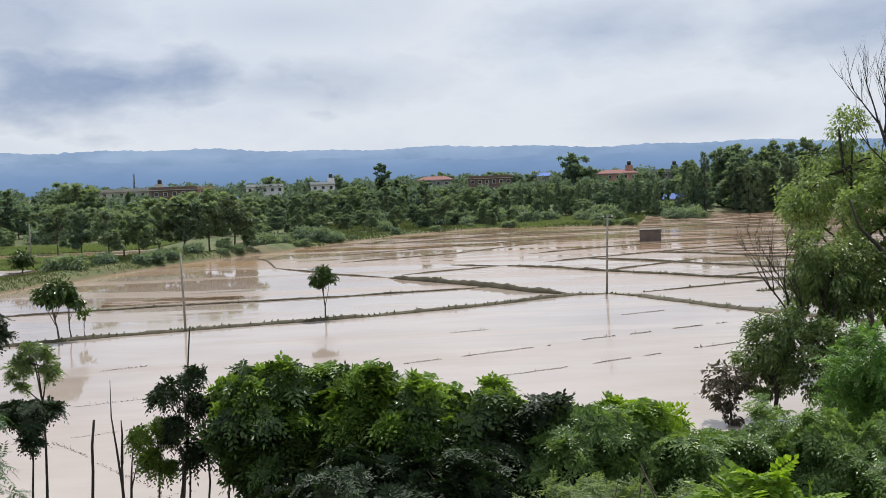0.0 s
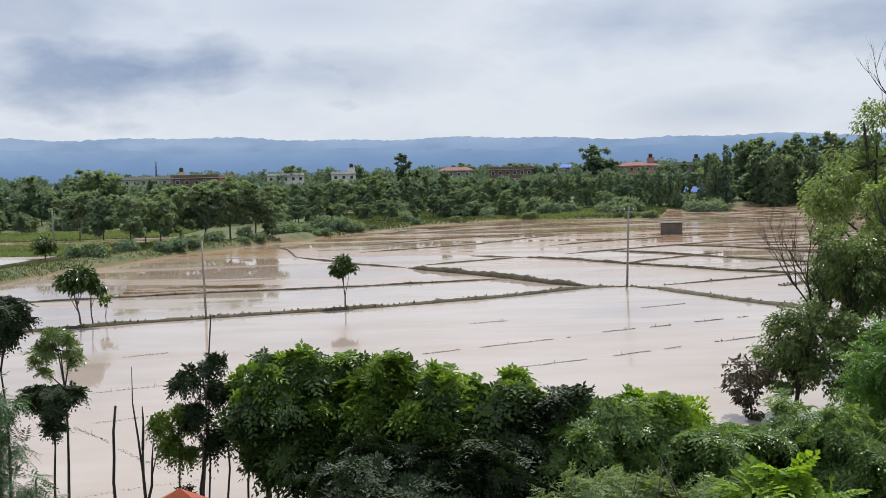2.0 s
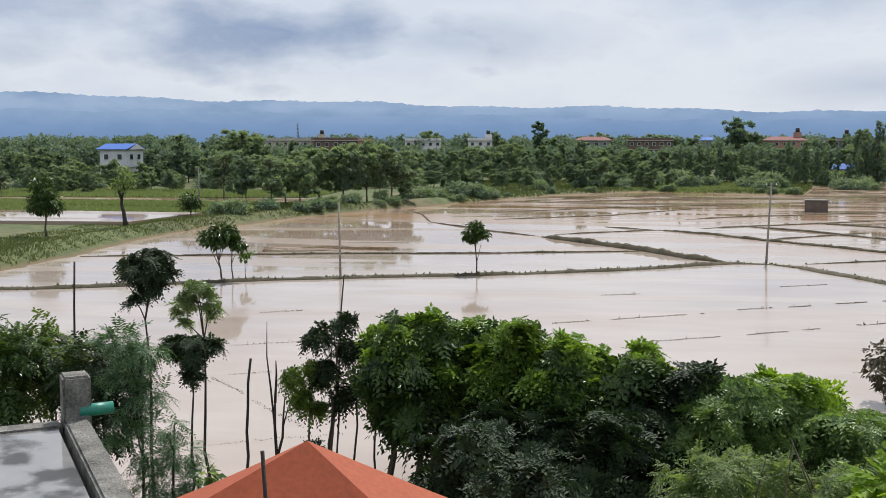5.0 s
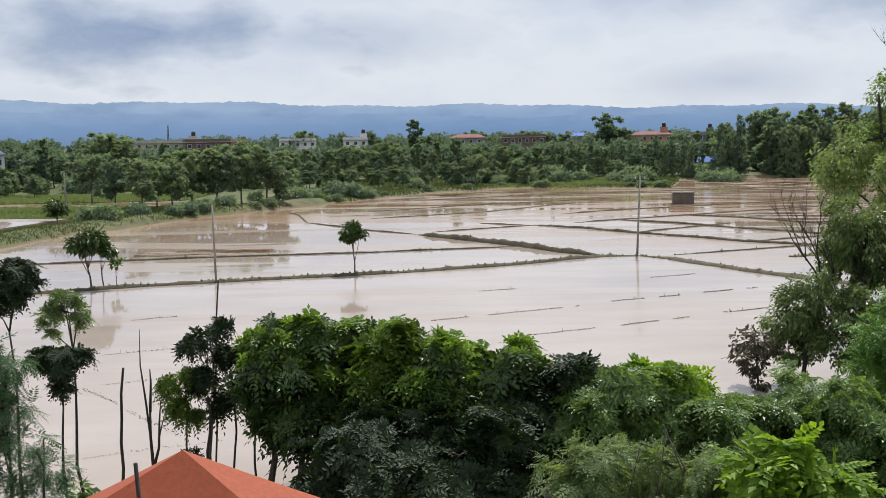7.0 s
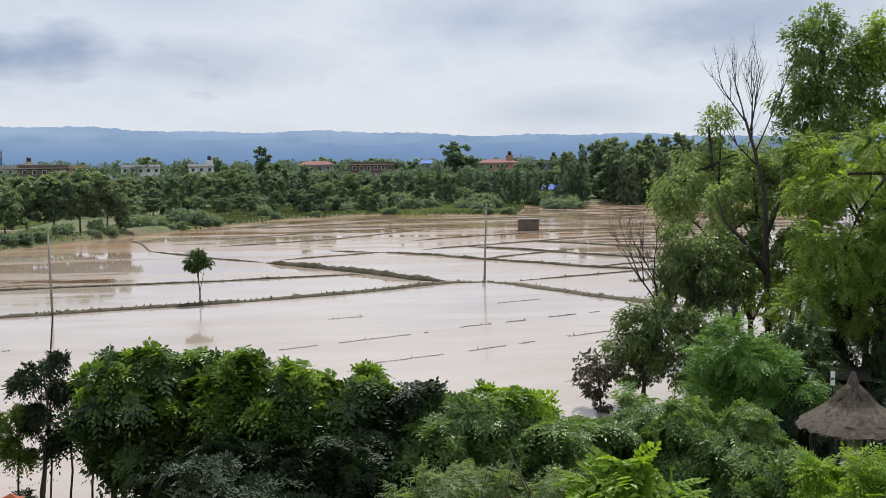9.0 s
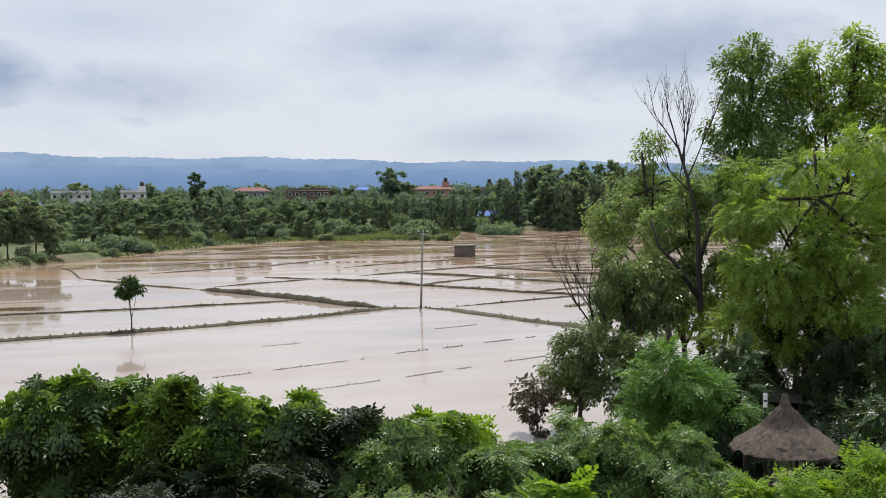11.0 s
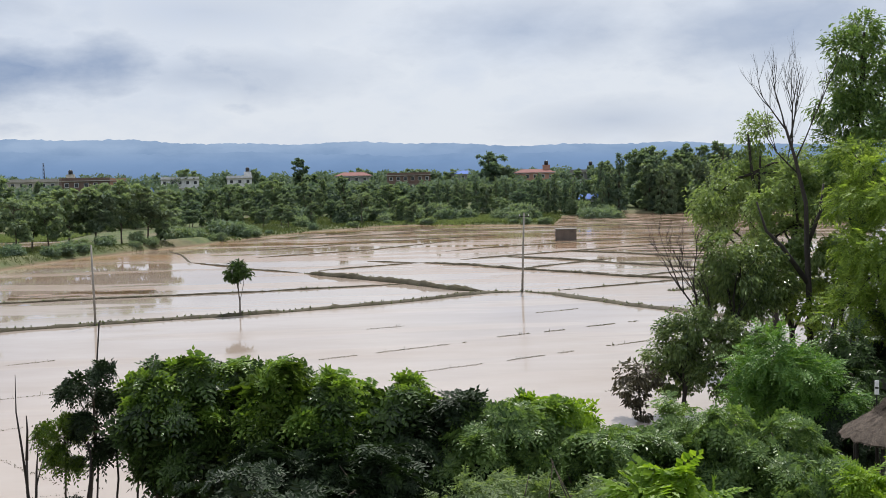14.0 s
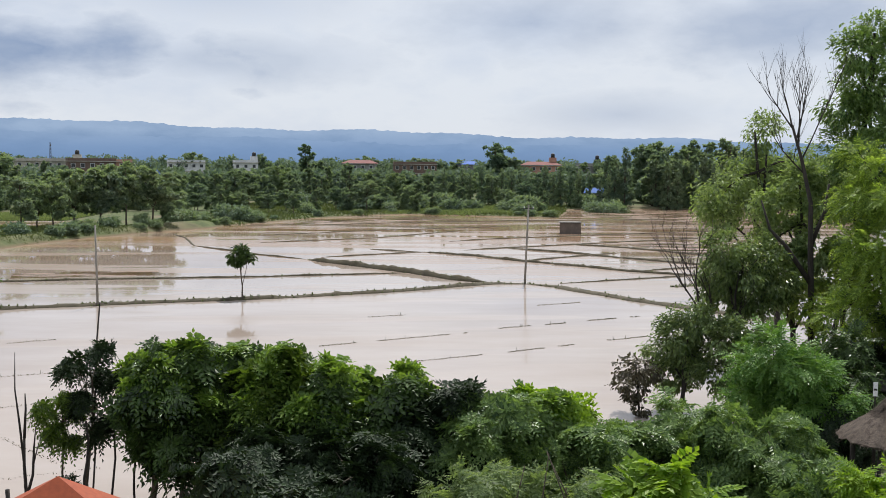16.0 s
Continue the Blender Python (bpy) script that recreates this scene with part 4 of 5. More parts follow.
tree("sapling", at(-6.45, 81, 0.1), "young tree with a small round crown on the bund", [(-.25, 0, 3.2, .75, .7, .5), (.35, 0, 2.95, .55, .6, .42), (-.45, .1, 2.75, .5, .5, .38), (0, 0, 3.55, .45, .45, .3)], LEAF_DEEP, 900, 0.34, 91,
     trunk=0.07, fill=0.3, top=(-0.2, 0, 3.1), group="saplings on the bund")
tree("sapling", at(-19.95, 78.3, 0.1), "leaning young tree with flat leafy crown on the bund", [(-.9, 0, 3.1, .8, .7, .45), (.0, 0, 3.6, .85, .7, .45), (.5, 0, 3.2, .7, .7, .45), (-.5, 0, 2.7, .6, .6, .35)], LEAF_DEEP, 1300, 0.36, 92,
     trunk=0.08, fill=0.3, top=(-0.6, 0, 3.0), group="saplings on the bund")
tree("sapling", at(-19.4, 78.4, 0.1), "young tree with flat leafy crown on the bund", [(-.2, 0, 2.9, .7, .7, .4), (.4, 0, 2.6, .5, .6, .35)], LEAF_DEEP, 600, 0.34, 93, trunk=0.06, fill=0.3, top=(-0.1, 0, 2.6), group="saplings on the bund")
tree("sapling", at(-18.75, 80, 0.1), "tiny sapling on the bund", [(.2, 0, 1.7, .35, .3, .2), (-.1, 0, 1.4, .3, .3, .2)], LEAF_MID, 120, 0.3, 94, trunk=0.03, top=(0, 0, 1.6), group="saplings on the bund")
tree("sapling", at(-21.5, 142, 0.2), "young round tree on the levee", [(0, 0, 2.5, 1.1, 1.1, .7), (.4, 0, 1.9, .9, .9, .6), (-.5, 0, 1.8, .8, .9, .6)], LEAF_DEEP, 900, 0.4, 95, trunk=0.09, group="trees on the levee")
tree("levee_tree", at(-28.6, 118, 0.6), "slim tree with a dense crown on the levee", [(0, 0, 3.3, 1.5, 1.3, .8), (.6, 0, 2.7, 1.1, 1.1, .6), (-.8, 0, 2.8, 1.2, 1.1, .7), (0, 0, 4.2, 1.1, 1.1, .7), (-.4, 0, 5.1, 1.2, 1.1, .8)], LEAF_DEEP, 2000, 0.42, 96, trunk=0.11, group="trees on the levee")
tree("levee_tree", at(-24.75, 128, 0.8), "lopped tree trunk with thin leafy shoots", [(-.5, 0, 4.3, .9, .8, .8), (.4, 0, 5.0, .8, .8, .9), (-.2, 0, 5.9, .7, .7, .7)], LEAF_OLIVE, 380, 0.4, 97, bark=BARK_DARK, trunk=0.28, top=(-0.8, 0, 4.2), fill=0.2, group="trees on the levee")
for k in range(7):
    plant(KINDS[(0, 3, 5, 1, 4, 0, 3)[k]], at(-22.5 - 1.35 * k, 213 + 4 * (k % 3)), 0.5)
for n in range(9):
    plant(KINDS[(4, 1, 7)[n % 3]], at(-27.2 + 0.58 * n, 246 + 3 * (n % 2)), 0.62 if n % 3 else 0.85)


# ---------------------------------------------------------------- trees at the near bank
r = random.Random(11)
ROW = "trees along the near bank"


def bank_tree(bearing, dist, top, low, rad, leaf, count, size, seed, label, style="feather", droop=0.3, n=11, **more):
    """A bushy tree on the near bank whose crown spans the heights low to top."""
    rr = random.Random(seed)
    p = at(bearing, dist)
    p.z = ground_z(p) if ground_z(p) > -0.3 else -0.3
    blobs = []
    for k in range(n):
        u = (k + 0.5) / n
        a = 2.4 * k + rr.uniform(-.4, .4)
        e = rad * rr.uniform(0.34, 0.50)
        q = rad * (0.62 * math.sqrt(1 - 0.75 * u) if style != "rosette" else 0.30 + 0.36 * math.sin(math.pi * min(1.0, u * 0.9)))
        z = low + e * 0.6 + (top - low - 1.35 * e) * u
        blobs.append((q * math.cos(a), q * math.sin(a), z - p.z, e, e, e * 0.8))
    ob = tree("bank_tree", p, label, blobs, leaf, count, size, seed, style=style, droop=droop, group=ROW, clump=9, fill=0.3, **more)
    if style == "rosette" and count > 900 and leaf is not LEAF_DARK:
        # lighter leaves atop the highest boughs: young growth, plus sunlight painted into their colour
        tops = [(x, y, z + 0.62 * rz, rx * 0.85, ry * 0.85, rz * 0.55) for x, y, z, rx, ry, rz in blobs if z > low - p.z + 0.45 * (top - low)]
        part("young_growth", crown_data("young_growth", tops, int(count * 0.24), size * 0.9, seed + 900, LEAF_TOP_LIT if leaf is not LEAF_SOFT else LEAF_SOFT, droop, "rosette", 0.6, 0.55, 5), LEAF_TOP_LIT, ob, "lighter green young leaves, painted as if sunlit")
    return ob


# crowns of the row
BIG = "dense broad-leaved tree with drooping feathered leaves"
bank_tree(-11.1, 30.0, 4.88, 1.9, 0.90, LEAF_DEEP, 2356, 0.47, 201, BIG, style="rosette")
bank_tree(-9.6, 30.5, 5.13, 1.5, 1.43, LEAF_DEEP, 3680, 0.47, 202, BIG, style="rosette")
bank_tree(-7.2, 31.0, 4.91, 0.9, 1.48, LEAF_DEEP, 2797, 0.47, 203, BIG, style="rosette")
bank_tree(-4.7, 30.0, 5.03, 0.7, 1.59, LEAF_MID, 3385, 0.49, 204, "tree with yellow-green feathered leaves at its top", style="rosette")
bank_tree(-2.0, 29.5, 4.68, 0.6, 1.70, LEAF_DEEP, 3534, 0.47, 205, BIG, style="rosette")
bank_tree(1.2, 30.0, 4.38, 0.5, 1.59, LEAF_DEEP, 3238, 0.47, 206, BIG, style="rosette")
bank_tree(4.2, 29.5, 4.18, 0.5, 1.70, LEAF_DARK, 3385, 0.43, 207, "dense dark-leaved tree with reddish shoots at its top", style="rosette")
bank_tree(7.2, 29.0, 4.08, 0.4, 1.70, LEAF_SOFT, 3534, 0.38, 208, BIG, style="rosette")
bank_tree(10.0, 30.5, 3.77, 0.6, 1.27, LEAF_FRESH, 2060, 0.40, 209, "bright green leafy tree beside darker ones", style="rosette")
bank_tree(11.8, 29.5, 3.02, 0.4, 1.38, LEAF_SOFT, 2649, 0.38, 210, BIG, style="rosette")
# the shade beneath the taller crowns is put into these leaf colours
bank_tree(0.0, 26.5, 3.42, 0.4, 1.59, LEAF_DARK, 2649, 0.40, 211, "tree under taller ones, shade put into its dark leaf colour", style="rosette")
bank_tree(-5.5, 27.5, 3.32, 0.6, 1.59, LEAF_DARK, 2649, 0.40, 212, "tree under taller ones, shade put into its dark leaf colour", style="rosette")
bank_tree(6.0, 25.5, 2.9, 0.3, 1.5, LEAF_OLIVE, 1530, 0.41, 213, "pale feathery shrub under the tree row", slim=0.35)
bank_tree(11.0, 25.5, 2.7, 0.3, 1.3, LEAF_OLIVE, 1360, 0.37, 214, "pale olive shrub tangled with dry stems", slim=0.35)
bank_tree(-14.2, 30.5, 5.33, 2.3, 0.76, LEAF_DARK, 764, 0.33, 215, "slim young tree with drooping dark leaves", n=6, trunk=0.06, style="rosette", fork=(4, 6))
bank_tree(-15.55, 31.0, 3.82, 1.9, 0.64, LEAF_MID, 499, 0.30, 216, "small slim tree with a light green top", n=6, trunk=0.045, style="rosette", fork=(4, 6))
bank_tree(-15.7, 29.0, 1.92, 1.0, 0.42, LEAF_DARK, 176, 0.22, 227, "low dark sapling by the shed roof", n=4, trunk=0.03, style="rosette", fork=(4, 6))
# dark mass behind the roof: its shade comes from the leaf colour
bank_tree(-7.4, 20.5, 4.7, 0.9, 1.05, LEAF_DARK, 2200, 0.34, 228, "tree close behind the red roof, shade put into its dark leaf colour", style="rosette")
bank_tree(-3.7, 17.2, 5.0, 0.9, 1.15, LEAF_DARK, 2600, 0.30, 229, "tree that shades the red roof's edge, shade put into its dark leaf colour", style="rosette")
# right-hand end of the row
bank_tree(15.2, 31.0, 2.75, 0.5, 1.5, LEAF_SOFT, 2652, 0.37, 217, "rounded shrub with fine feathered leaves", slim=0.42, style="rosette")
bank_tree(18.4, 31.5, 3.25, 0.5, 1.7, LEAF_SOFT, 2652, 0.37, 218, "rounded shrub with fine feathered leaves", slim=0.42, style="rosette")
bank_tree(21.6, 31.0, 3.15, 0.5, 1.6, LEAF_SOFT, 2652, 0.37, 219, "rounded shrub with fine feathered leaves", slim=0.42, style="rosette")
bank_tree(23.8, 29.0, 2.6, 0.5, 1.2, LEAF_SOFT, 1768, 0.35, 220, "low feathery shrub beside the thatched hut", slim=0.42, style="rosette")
bank_tree(16.0, 24.0, 3.55, 0.8, 1.1, LEAF_FRESH, 561, 0.78, 221, "bright green young tree with large feathered leaves", slim=0.72, droop=0.6, n=6)
bank_tree(18.8, 24.5, 3.0, 0.6, 0.9, LEAF_FRESH, 374, 0.74, 222, "bright green young tree with large feathered leaves", slim=0.72, droop=0.6, n=5)
bank_tree(13.2, 26.0, 2.7, 0.4, 1.1, LEAF_OLIVE, 1020, 0.37, 223, "pale olive shrub tangled with dry stems", slim=0.35)
bank_tree(28.2, 25.0, 3.75, 0.6, 1.5, LEAF_FRESH, 2550, 0.46, 224, "bright yellow-green bush with fine leaves", slim=0.32, n=10)
bank_tree(31.5, 25.5, 4.3, 0.6, 1.6, LEAF_FRESH, 2210, 0.46, 225, "bright yellow-green bush with fine leaves", slim=0.32)
bank_tree(25.2, 24.0, 2.6, 0.4, 1.2, LEAF_FRESH, 1360, 0.44, 226, "bright yellow-green bush with fine leaves", slim=0.32)

# thin trees on the western side
def slim_tree(bearing, dist, top, crowns, leaf, count, size, seed, label, style="single", lean=0.0, trunk=0.055, **more):
    p = at(bearing, dist, -0.2)
    blobs = [(x, 0.1 * (k % 3) - 0.1, z + 0.2, rx, rx * 0.9, rz) for k, (x, z, rx, rz) in enumerate(crowns)]
    return tree("slim_tree", p, label, blobs, leaf, count, size, seed, bark=BARK_DARK, trunk=trunk, style=style, fill=0.25, top=(lean, 0, top), group="slim trees on the near bank", **more)


slim_tree(-23.75, 29.5, 6.6, [(-.4, 6.6, .36, .28), (.35, 6.6, .36, .28), (0, 6.95, .36, .24), (.05, 6.3, .38, .28), (-.42, 5.75, .22, .16), (.1, 6.7, .3, .3)], LEAF_DARK, 1000, 0.22, 301, "slim bare-stemmed tree with large dark leaves", style="rosette", slim=0.6, fork=(5, 6))
slim_tree(-20.7, 29.5, 5.9, [(-.3, 6.1, .30, .2), (.05, 5.95, .26, .18), (-.95, 5.45, .24, .16), (-.6, 5.75, .2, .14), (0, 5.5, .26, .16), (-.78, 5.05, .18, .13)], LEAF_GLOSSY, 480, 0.21, 302, "slim bare-stemmed tree with sparse large leaves", style="rosette", lean=-0.3, slim=0.6, fork=(5, 6))
slim_tree(-21.85, 28.5, 4.4, [(.15, 4.75, .36, .22), (-.35, 4.65, .32, .22), (.55, 4.65, .28, .2), (.15, 4.3, .3, .28), (.12, 3.95, .2, .3), (-.1, 4.45, .3, .25)], LEAF_DARK, 900, 0.22, 303, "slim tree with a drooping leafy crown", style="rosette", lean=0.1, slim=0.6, fork=(5, 6))
slim_tree(-24.2, 26.0, 5.4, [(-.5, 5.3, .5, .3), (.1, 5.1, .45, .25), (-.5, 4.5, .45, .25), (.3, 4.1, .4, .22), (-.2, 3.5, .4, .22), (-.5, 2.9, .4, .2), (.3, 2.6, .42, .2), (.1, 2.0, .42, .2), (.6, 1.5, .42, .2)], LEAF_FERN, 840, 0.35, 304,
          "feathery thin-stemmed tree beside the flat roof", style="feather", slim=0.3, droop=0.2)
slim_tree(-22.8, 25.5, 3.6, [(-.2, 3.3, .5, .3), (.2, 2.7, .5, .3), (-.1, 2.0, .5, .3), (.4, 1.5, .5, .3)], LEAF_FERN, 380, 0.33, 305, "feathery thin-stemmed tree beside the flat roof", style="feather", slim=0.3, droop=0.2)
slim_tree(-26.2, 28.0, 4.9, [(-.4, 4.6, .8, .5), (.3, 4.3, .7, .5), (-.1, 3.6, .9, .5), (.2, 2.9, .8, .5)], LEAF_DARK, 700, 0.45, 306, "dark leafy tree behind the flat roof", style="feather", slim=0.4)
slim_tree(-28.6, 30.0, 4.9, [(-.6, 4.7, .9, .5), (.4, 4.4, .8, .5), (-.1, 3.7, 1.0, .5), (1.0, 4.0, .7, .5), (-1.4, 4.3, .8, .5)], LEAF_MID, 900, 0.5, 307, "yellow-green leafy tree behind the flat roof", style="feather", slim=0.45)
slim_tree(-31.5, 29.0, 5.4, [(-.6, 5.2, .9, .5), (.4, 4.6, .8, .5), (-.1, 3.7, 1.0, .5)], LEAF_DEEP, 800, 0.5, 308, "leafy tree behind the flat roof", style="feather", slim=0.45)
slim_tree(-21.0, 27.0, 1.9, [(0, 1.7, .35, .2), (.3, 1.2, .4, .25), (-.2, .9, .4, .25)], LEAF_OLIVE, 160, 0.3, 309, "small olive sapling at the water's edge", trunk=0.03)


def bare_tree(where, height, seed, label, spread_w=0.35, r0=0.12, levels=4, lean=(0, 0)):
    """A leafless tree of forking twigs."""
    rr = random.Random(seed)
    ob = thing("bare_tree", where, label, "tree", "bare trees")
    s = Shape()

    def grow(p, d, length, radius, level):
        q = p + d * length * 0.5 + Vector((rr.uniform(-1, 1), rr.uniform(-1, 1), 0)) * length * 0.04
        e = p + d * length + Vector((rr.uniform(-1, 1), rr.uniform(-1, 1), 0)) * length * 0.06
        s.tube([p, q, e], [radius, radius * 0.82, radius * 0.62], 5)
        if level == 0:
            return
        for _ in range(3 if level < levels else 2):
            a = rr.uniform(0, 6.28)
            t = (d + Vector((math.cos(a), math.sin(a), 0)) * spread_w * rr.uniform(0.6, 1.4) + Vector((0, 0, 0.22))).normalized()
            start = p.lerp(e, rr.uniform(0.55, 1.0))
            grow(start, t, length * rr.uniform(0.55, 0.75), radius * 0.55, level - 1)

    d = Vector((lean[0], lean[1], 1)).normalized()
    grow(Vector((0, 0, -0.2)), d, height * 0.55, r0, levels)
    part("limb_work", s.mesh("limb_work", BARK_DARK), BARK_DARK, ob)
    return ob


def post(bearing, dist, top, radius, label, name="dead_tree", lean=(0.05, 0)):
    rr = random.Random(int(dist * 10 + bearing))
    ob = thing(name, at(bearing, dist, -0.2), label, "dead tree", "dead stems on the near bank")
    s = Shape()
    h = top + 0.2
    s.tube([(lean[0] * k / 6 * h + rr.uniform(-.04, .04), rr.uniform(-.03, .03), h * k / 6) for k in range(7)], [0.62 * radius * (1.2 - 0.06 * k) for k in range(7)], 7)
    part("stem", s.mesh("stem", BARK_DARK), BARK_DARK, ob)
    return ob, s


post(-19.0, 30, 4.0, 0.065, "bare topped dead tree stem in the water")
post(-27.95, 30, 6.85, 0.05, "thin upright wooden pole behind the flat roof")
post(-14.2, 31, 6.15, 0.04, "thin dark bamboo pole among the trees")
post(-18.05, 13.3, 6.15, 0.05, "dark iron post beside the red roof", lean=(0, 0))
post(-14.6, 30.2, 3.0, 0.06, "bare dark tree stem under the leaves")
post(-13.2, 30.6, 2.8, 0.05, "bare dark tree stem under the leaves")
post(-12.1, 31, 2.6, 0.05, "bare dark tree stem under the leaves")
dead = thing("dead_tree", at(-17.35, 30, -0.2), "leafless forked dead tree in the water", "dead tree", "dead stems on the near bank")
s = Shape()
s.tube([(0, 0, 0), (.03, 0, 1.2), (-.02, 0, 2.2), (.0, 0, 3.0)], [0.06, 0.05, 0.04, 0.03], 7)
s.tube([(-.02, 0, 2.2), (-.12, 0, 3.3), (-.22, 0, 4.2), (-.2, 0, 5.2)], [0.036, 0.03, 0.02, 0.008], 6)
s.tube([(.0, 0, 2.9), (.05, 0, 3.7), (.04, 0, 4.1)], [0.045, 0.03, 0.015], 6)
s.tube([(.03, 0, 1.3), (.2, 0, 1.9), (.24, 0, 2.6), (.3, 0, 3.2)], [0.05, 0.04, 0.03, 0.012], 6)
s.tube([(.22, 0, 2.2), (.38, 0, 2.8)], [0.025, 0.01], 5)
part("limb_work", s.mesh("limb_work", BARK_DARK), BARK_DARK, dead)

# ---------------------------------------------------------------- grove round the thatched hut
GROVE = "grove round the thatched hut"


def grove_tree(bearing, dist, spans, leaf, count, size, seed, label, trunk=0.2, top=None, bark=BARK_DARK, style="single", slim=0.5, fill=0.35, droop=0.4, name="grove_tree"):
    """spans: crown lumps as (bearing, height, radius, radius up)."""
    p = at(bearing, dist)
    p.z = max(ground_z(p), -0.2)
    rr = random.Random(seed)
    blobs = []
    for bb, z, rad, rz in spans:
        q = at(bb, dist + rr.uniform(-1.2, 1.2))
        blobs.append((q.x - p.x, q.y - p.y, z - p.z, rad, rad, rz))
    return tree(name, p, label, blobs, leaf, count, size, seed, bark=bark, trunk=trunk, style=style, slim=slim, fill=fill, droop=droop, group=GROVE, top=top, clump=17)


grove_tree(16.9, 44, [(17.6, 3.9, .9, .8), (16.6, 3.2, .9, .8), (18.2, 3.0, 1.0, .8), (15.9, 2.4, .8, .7), (17.3, 2.2, 1.1, .8), (18.6, 1.8, 1.0, .8), (16.6, 1.3, .8, .6), (19.2, 3.4, .9, .8)], LEAF_GLOSSY, 13000, 0.18, 401,
           "dark glossy-leaved tree at the water's edge", 0.12, (0.3, 0, 3.4))
grove_tree(14.9, 43.5, [(14.2, 1.7, .55, .5), (14.8, 2.1, .5, .4), (14.6, 1.0, .5, .5), (14.9, .4, .35, .4), (15.3, 1.7, .45, .4), (13.9, 1.3, .35, .3)], LEAF_DRY, 1300, 0.22, 402, "withered brown-leaved shrub over the water", 0.06)
grove_tree(19.6, 46, [(18.9, 6.6, .9, .8), (19.8, 5.8, 1.1, .9), (18.9, 5.2, 1.0, .9), (20.4, 4.6, 1.1, .9), (19.2, 4.2, 1.1, .9), (20.8, 6.4, 1.0, .9), (20.2, 3.2, 1.1, .9), (21.4, 5.2, 1.1, .9)], LEAF_GLOSSY, 14000, 0.19, 403,
           "dark-leaved tree behind the feathery shrub", 0.16)
grove_tree(22.3, 37.5, [(21.6, 4.3, .7, .5), (20.7, 3.6, .8, .55), (22.4, 3.7, .8, .55), (23.4, 3.2, .9, .6), (21.4, 2.8, .9, .6), (20.3, 2.4, .7, .5), (22.8, 2.3, 1.0, .6), (24.5, 2.6, .9, .6), (24.0, 1.7, .9, .6), (21.8, 1.6, .8, .5)],
           LEAF_BLUE, 2600, 0.48, 404, "blue-green feathery-leaved shrub tree", 0.09, style="feather", slim=0.38, droop=0.1)
grove_tree(22.0, 58, [(19.0, 9.0, 1.4, 1.1), (19.9, 10.5, 1.4, 1.1), (20.9, 11.9, 1.3, 1.0), (18.4, 8.0, 1.2, 1.0), (19.5, 8.6, 1.4, 1.1), (20.9, 9.6, 1.5, 1.2), (22.3, 10.4, 1.4, 1.2), (18.7, 7.4, 1.1, 1.0), (20.3, 7.2, 1.4, 1.0), (22.1, 8.0, 1.4, 1.1), (23.5, 9.2, 1.4, 1.2), (18.1, 8.2, 0.9, 0.8)],
           LEAF_OLIVE, 11000, 0.22, 405, "tall thin-leaved olive-green tree leaning over the flood", 0.2)
grove_tree(22.6, 50, [(21.4, 8.4, 1.0, .8), (22.6, 9.3, 1.0, .9), (23.8, 8.6, 1.1, .9), (22.0, 7.0, 1.1, .9), (23.5, 6.6, 1.2, .9), (21.2, 6.0, 1.0, .8), (22.5, 5.2, 1.2, .9), (24.2, 5.2, 1.2, .9), (21.8, 4.2, 1.0, .8)], LEAF_OLIVE, 12000, 0.23, 406,
           "green leafy tree under a bare one", 0.16)
grove_tree(25.9, 51, [(25.7, 16.0, 1.0, .9), (25.0, 15.0, 1.1, .9), (26.6, 14.8, 1.2, 1.0), (25.3, 13.6, 1.2, 1.0), (24.5, 12.7, 1.0, .9), (26.8, 13.1, 1.3, 1.0), (25.6, 12.0, 1.3, 1.0), (24.5, 11.0, 1.1, .9), (26.8, 11.3, 1.3, 1.0), (25.3, 10.0, 1.3, 1.0), (24.3, 9.3, 1.0, .9), (26.6, 9.2, 1.3, 1.0), (25.3, 7.9, 1.3, 1.0)],
           LEAF_SOFT, 23000, 0.20, 407, "tall slender dark green tree over the grove", 0.24)
grove_tree(29.6, 53, [(30.6, 16.4, 1.1, .9), (29.0, 15.6, 1.2, 1.0), (31.3, 15.4, 1.3, 1.0), (28.0, 14.6, 1.2, 1.0), (30.1, 14.2, 1.4, 1.1), (32.0, 13.8, 1.4, 1.1), (28.4, 13.0, 1.4, 1.1), (30.4, 12.4, 1.4, 1.1), (32.2, 11.6, 1.4, 1.1), (28.6, 11.2, 1.4, 1.1), (30.5, 10.4, 1.4, 1.1), (28.0, 9.6, 1.4, 1.0), (32.5, 9.6, 1.4, 1.1), (33.4, 12.6, 1.5, 1.1), (33.8, 14.8, 1.4, 1.1)],
           LEAF_GROVE, 25000, 0.23, 408, "tall spreading green tree over the grove", 0.28)
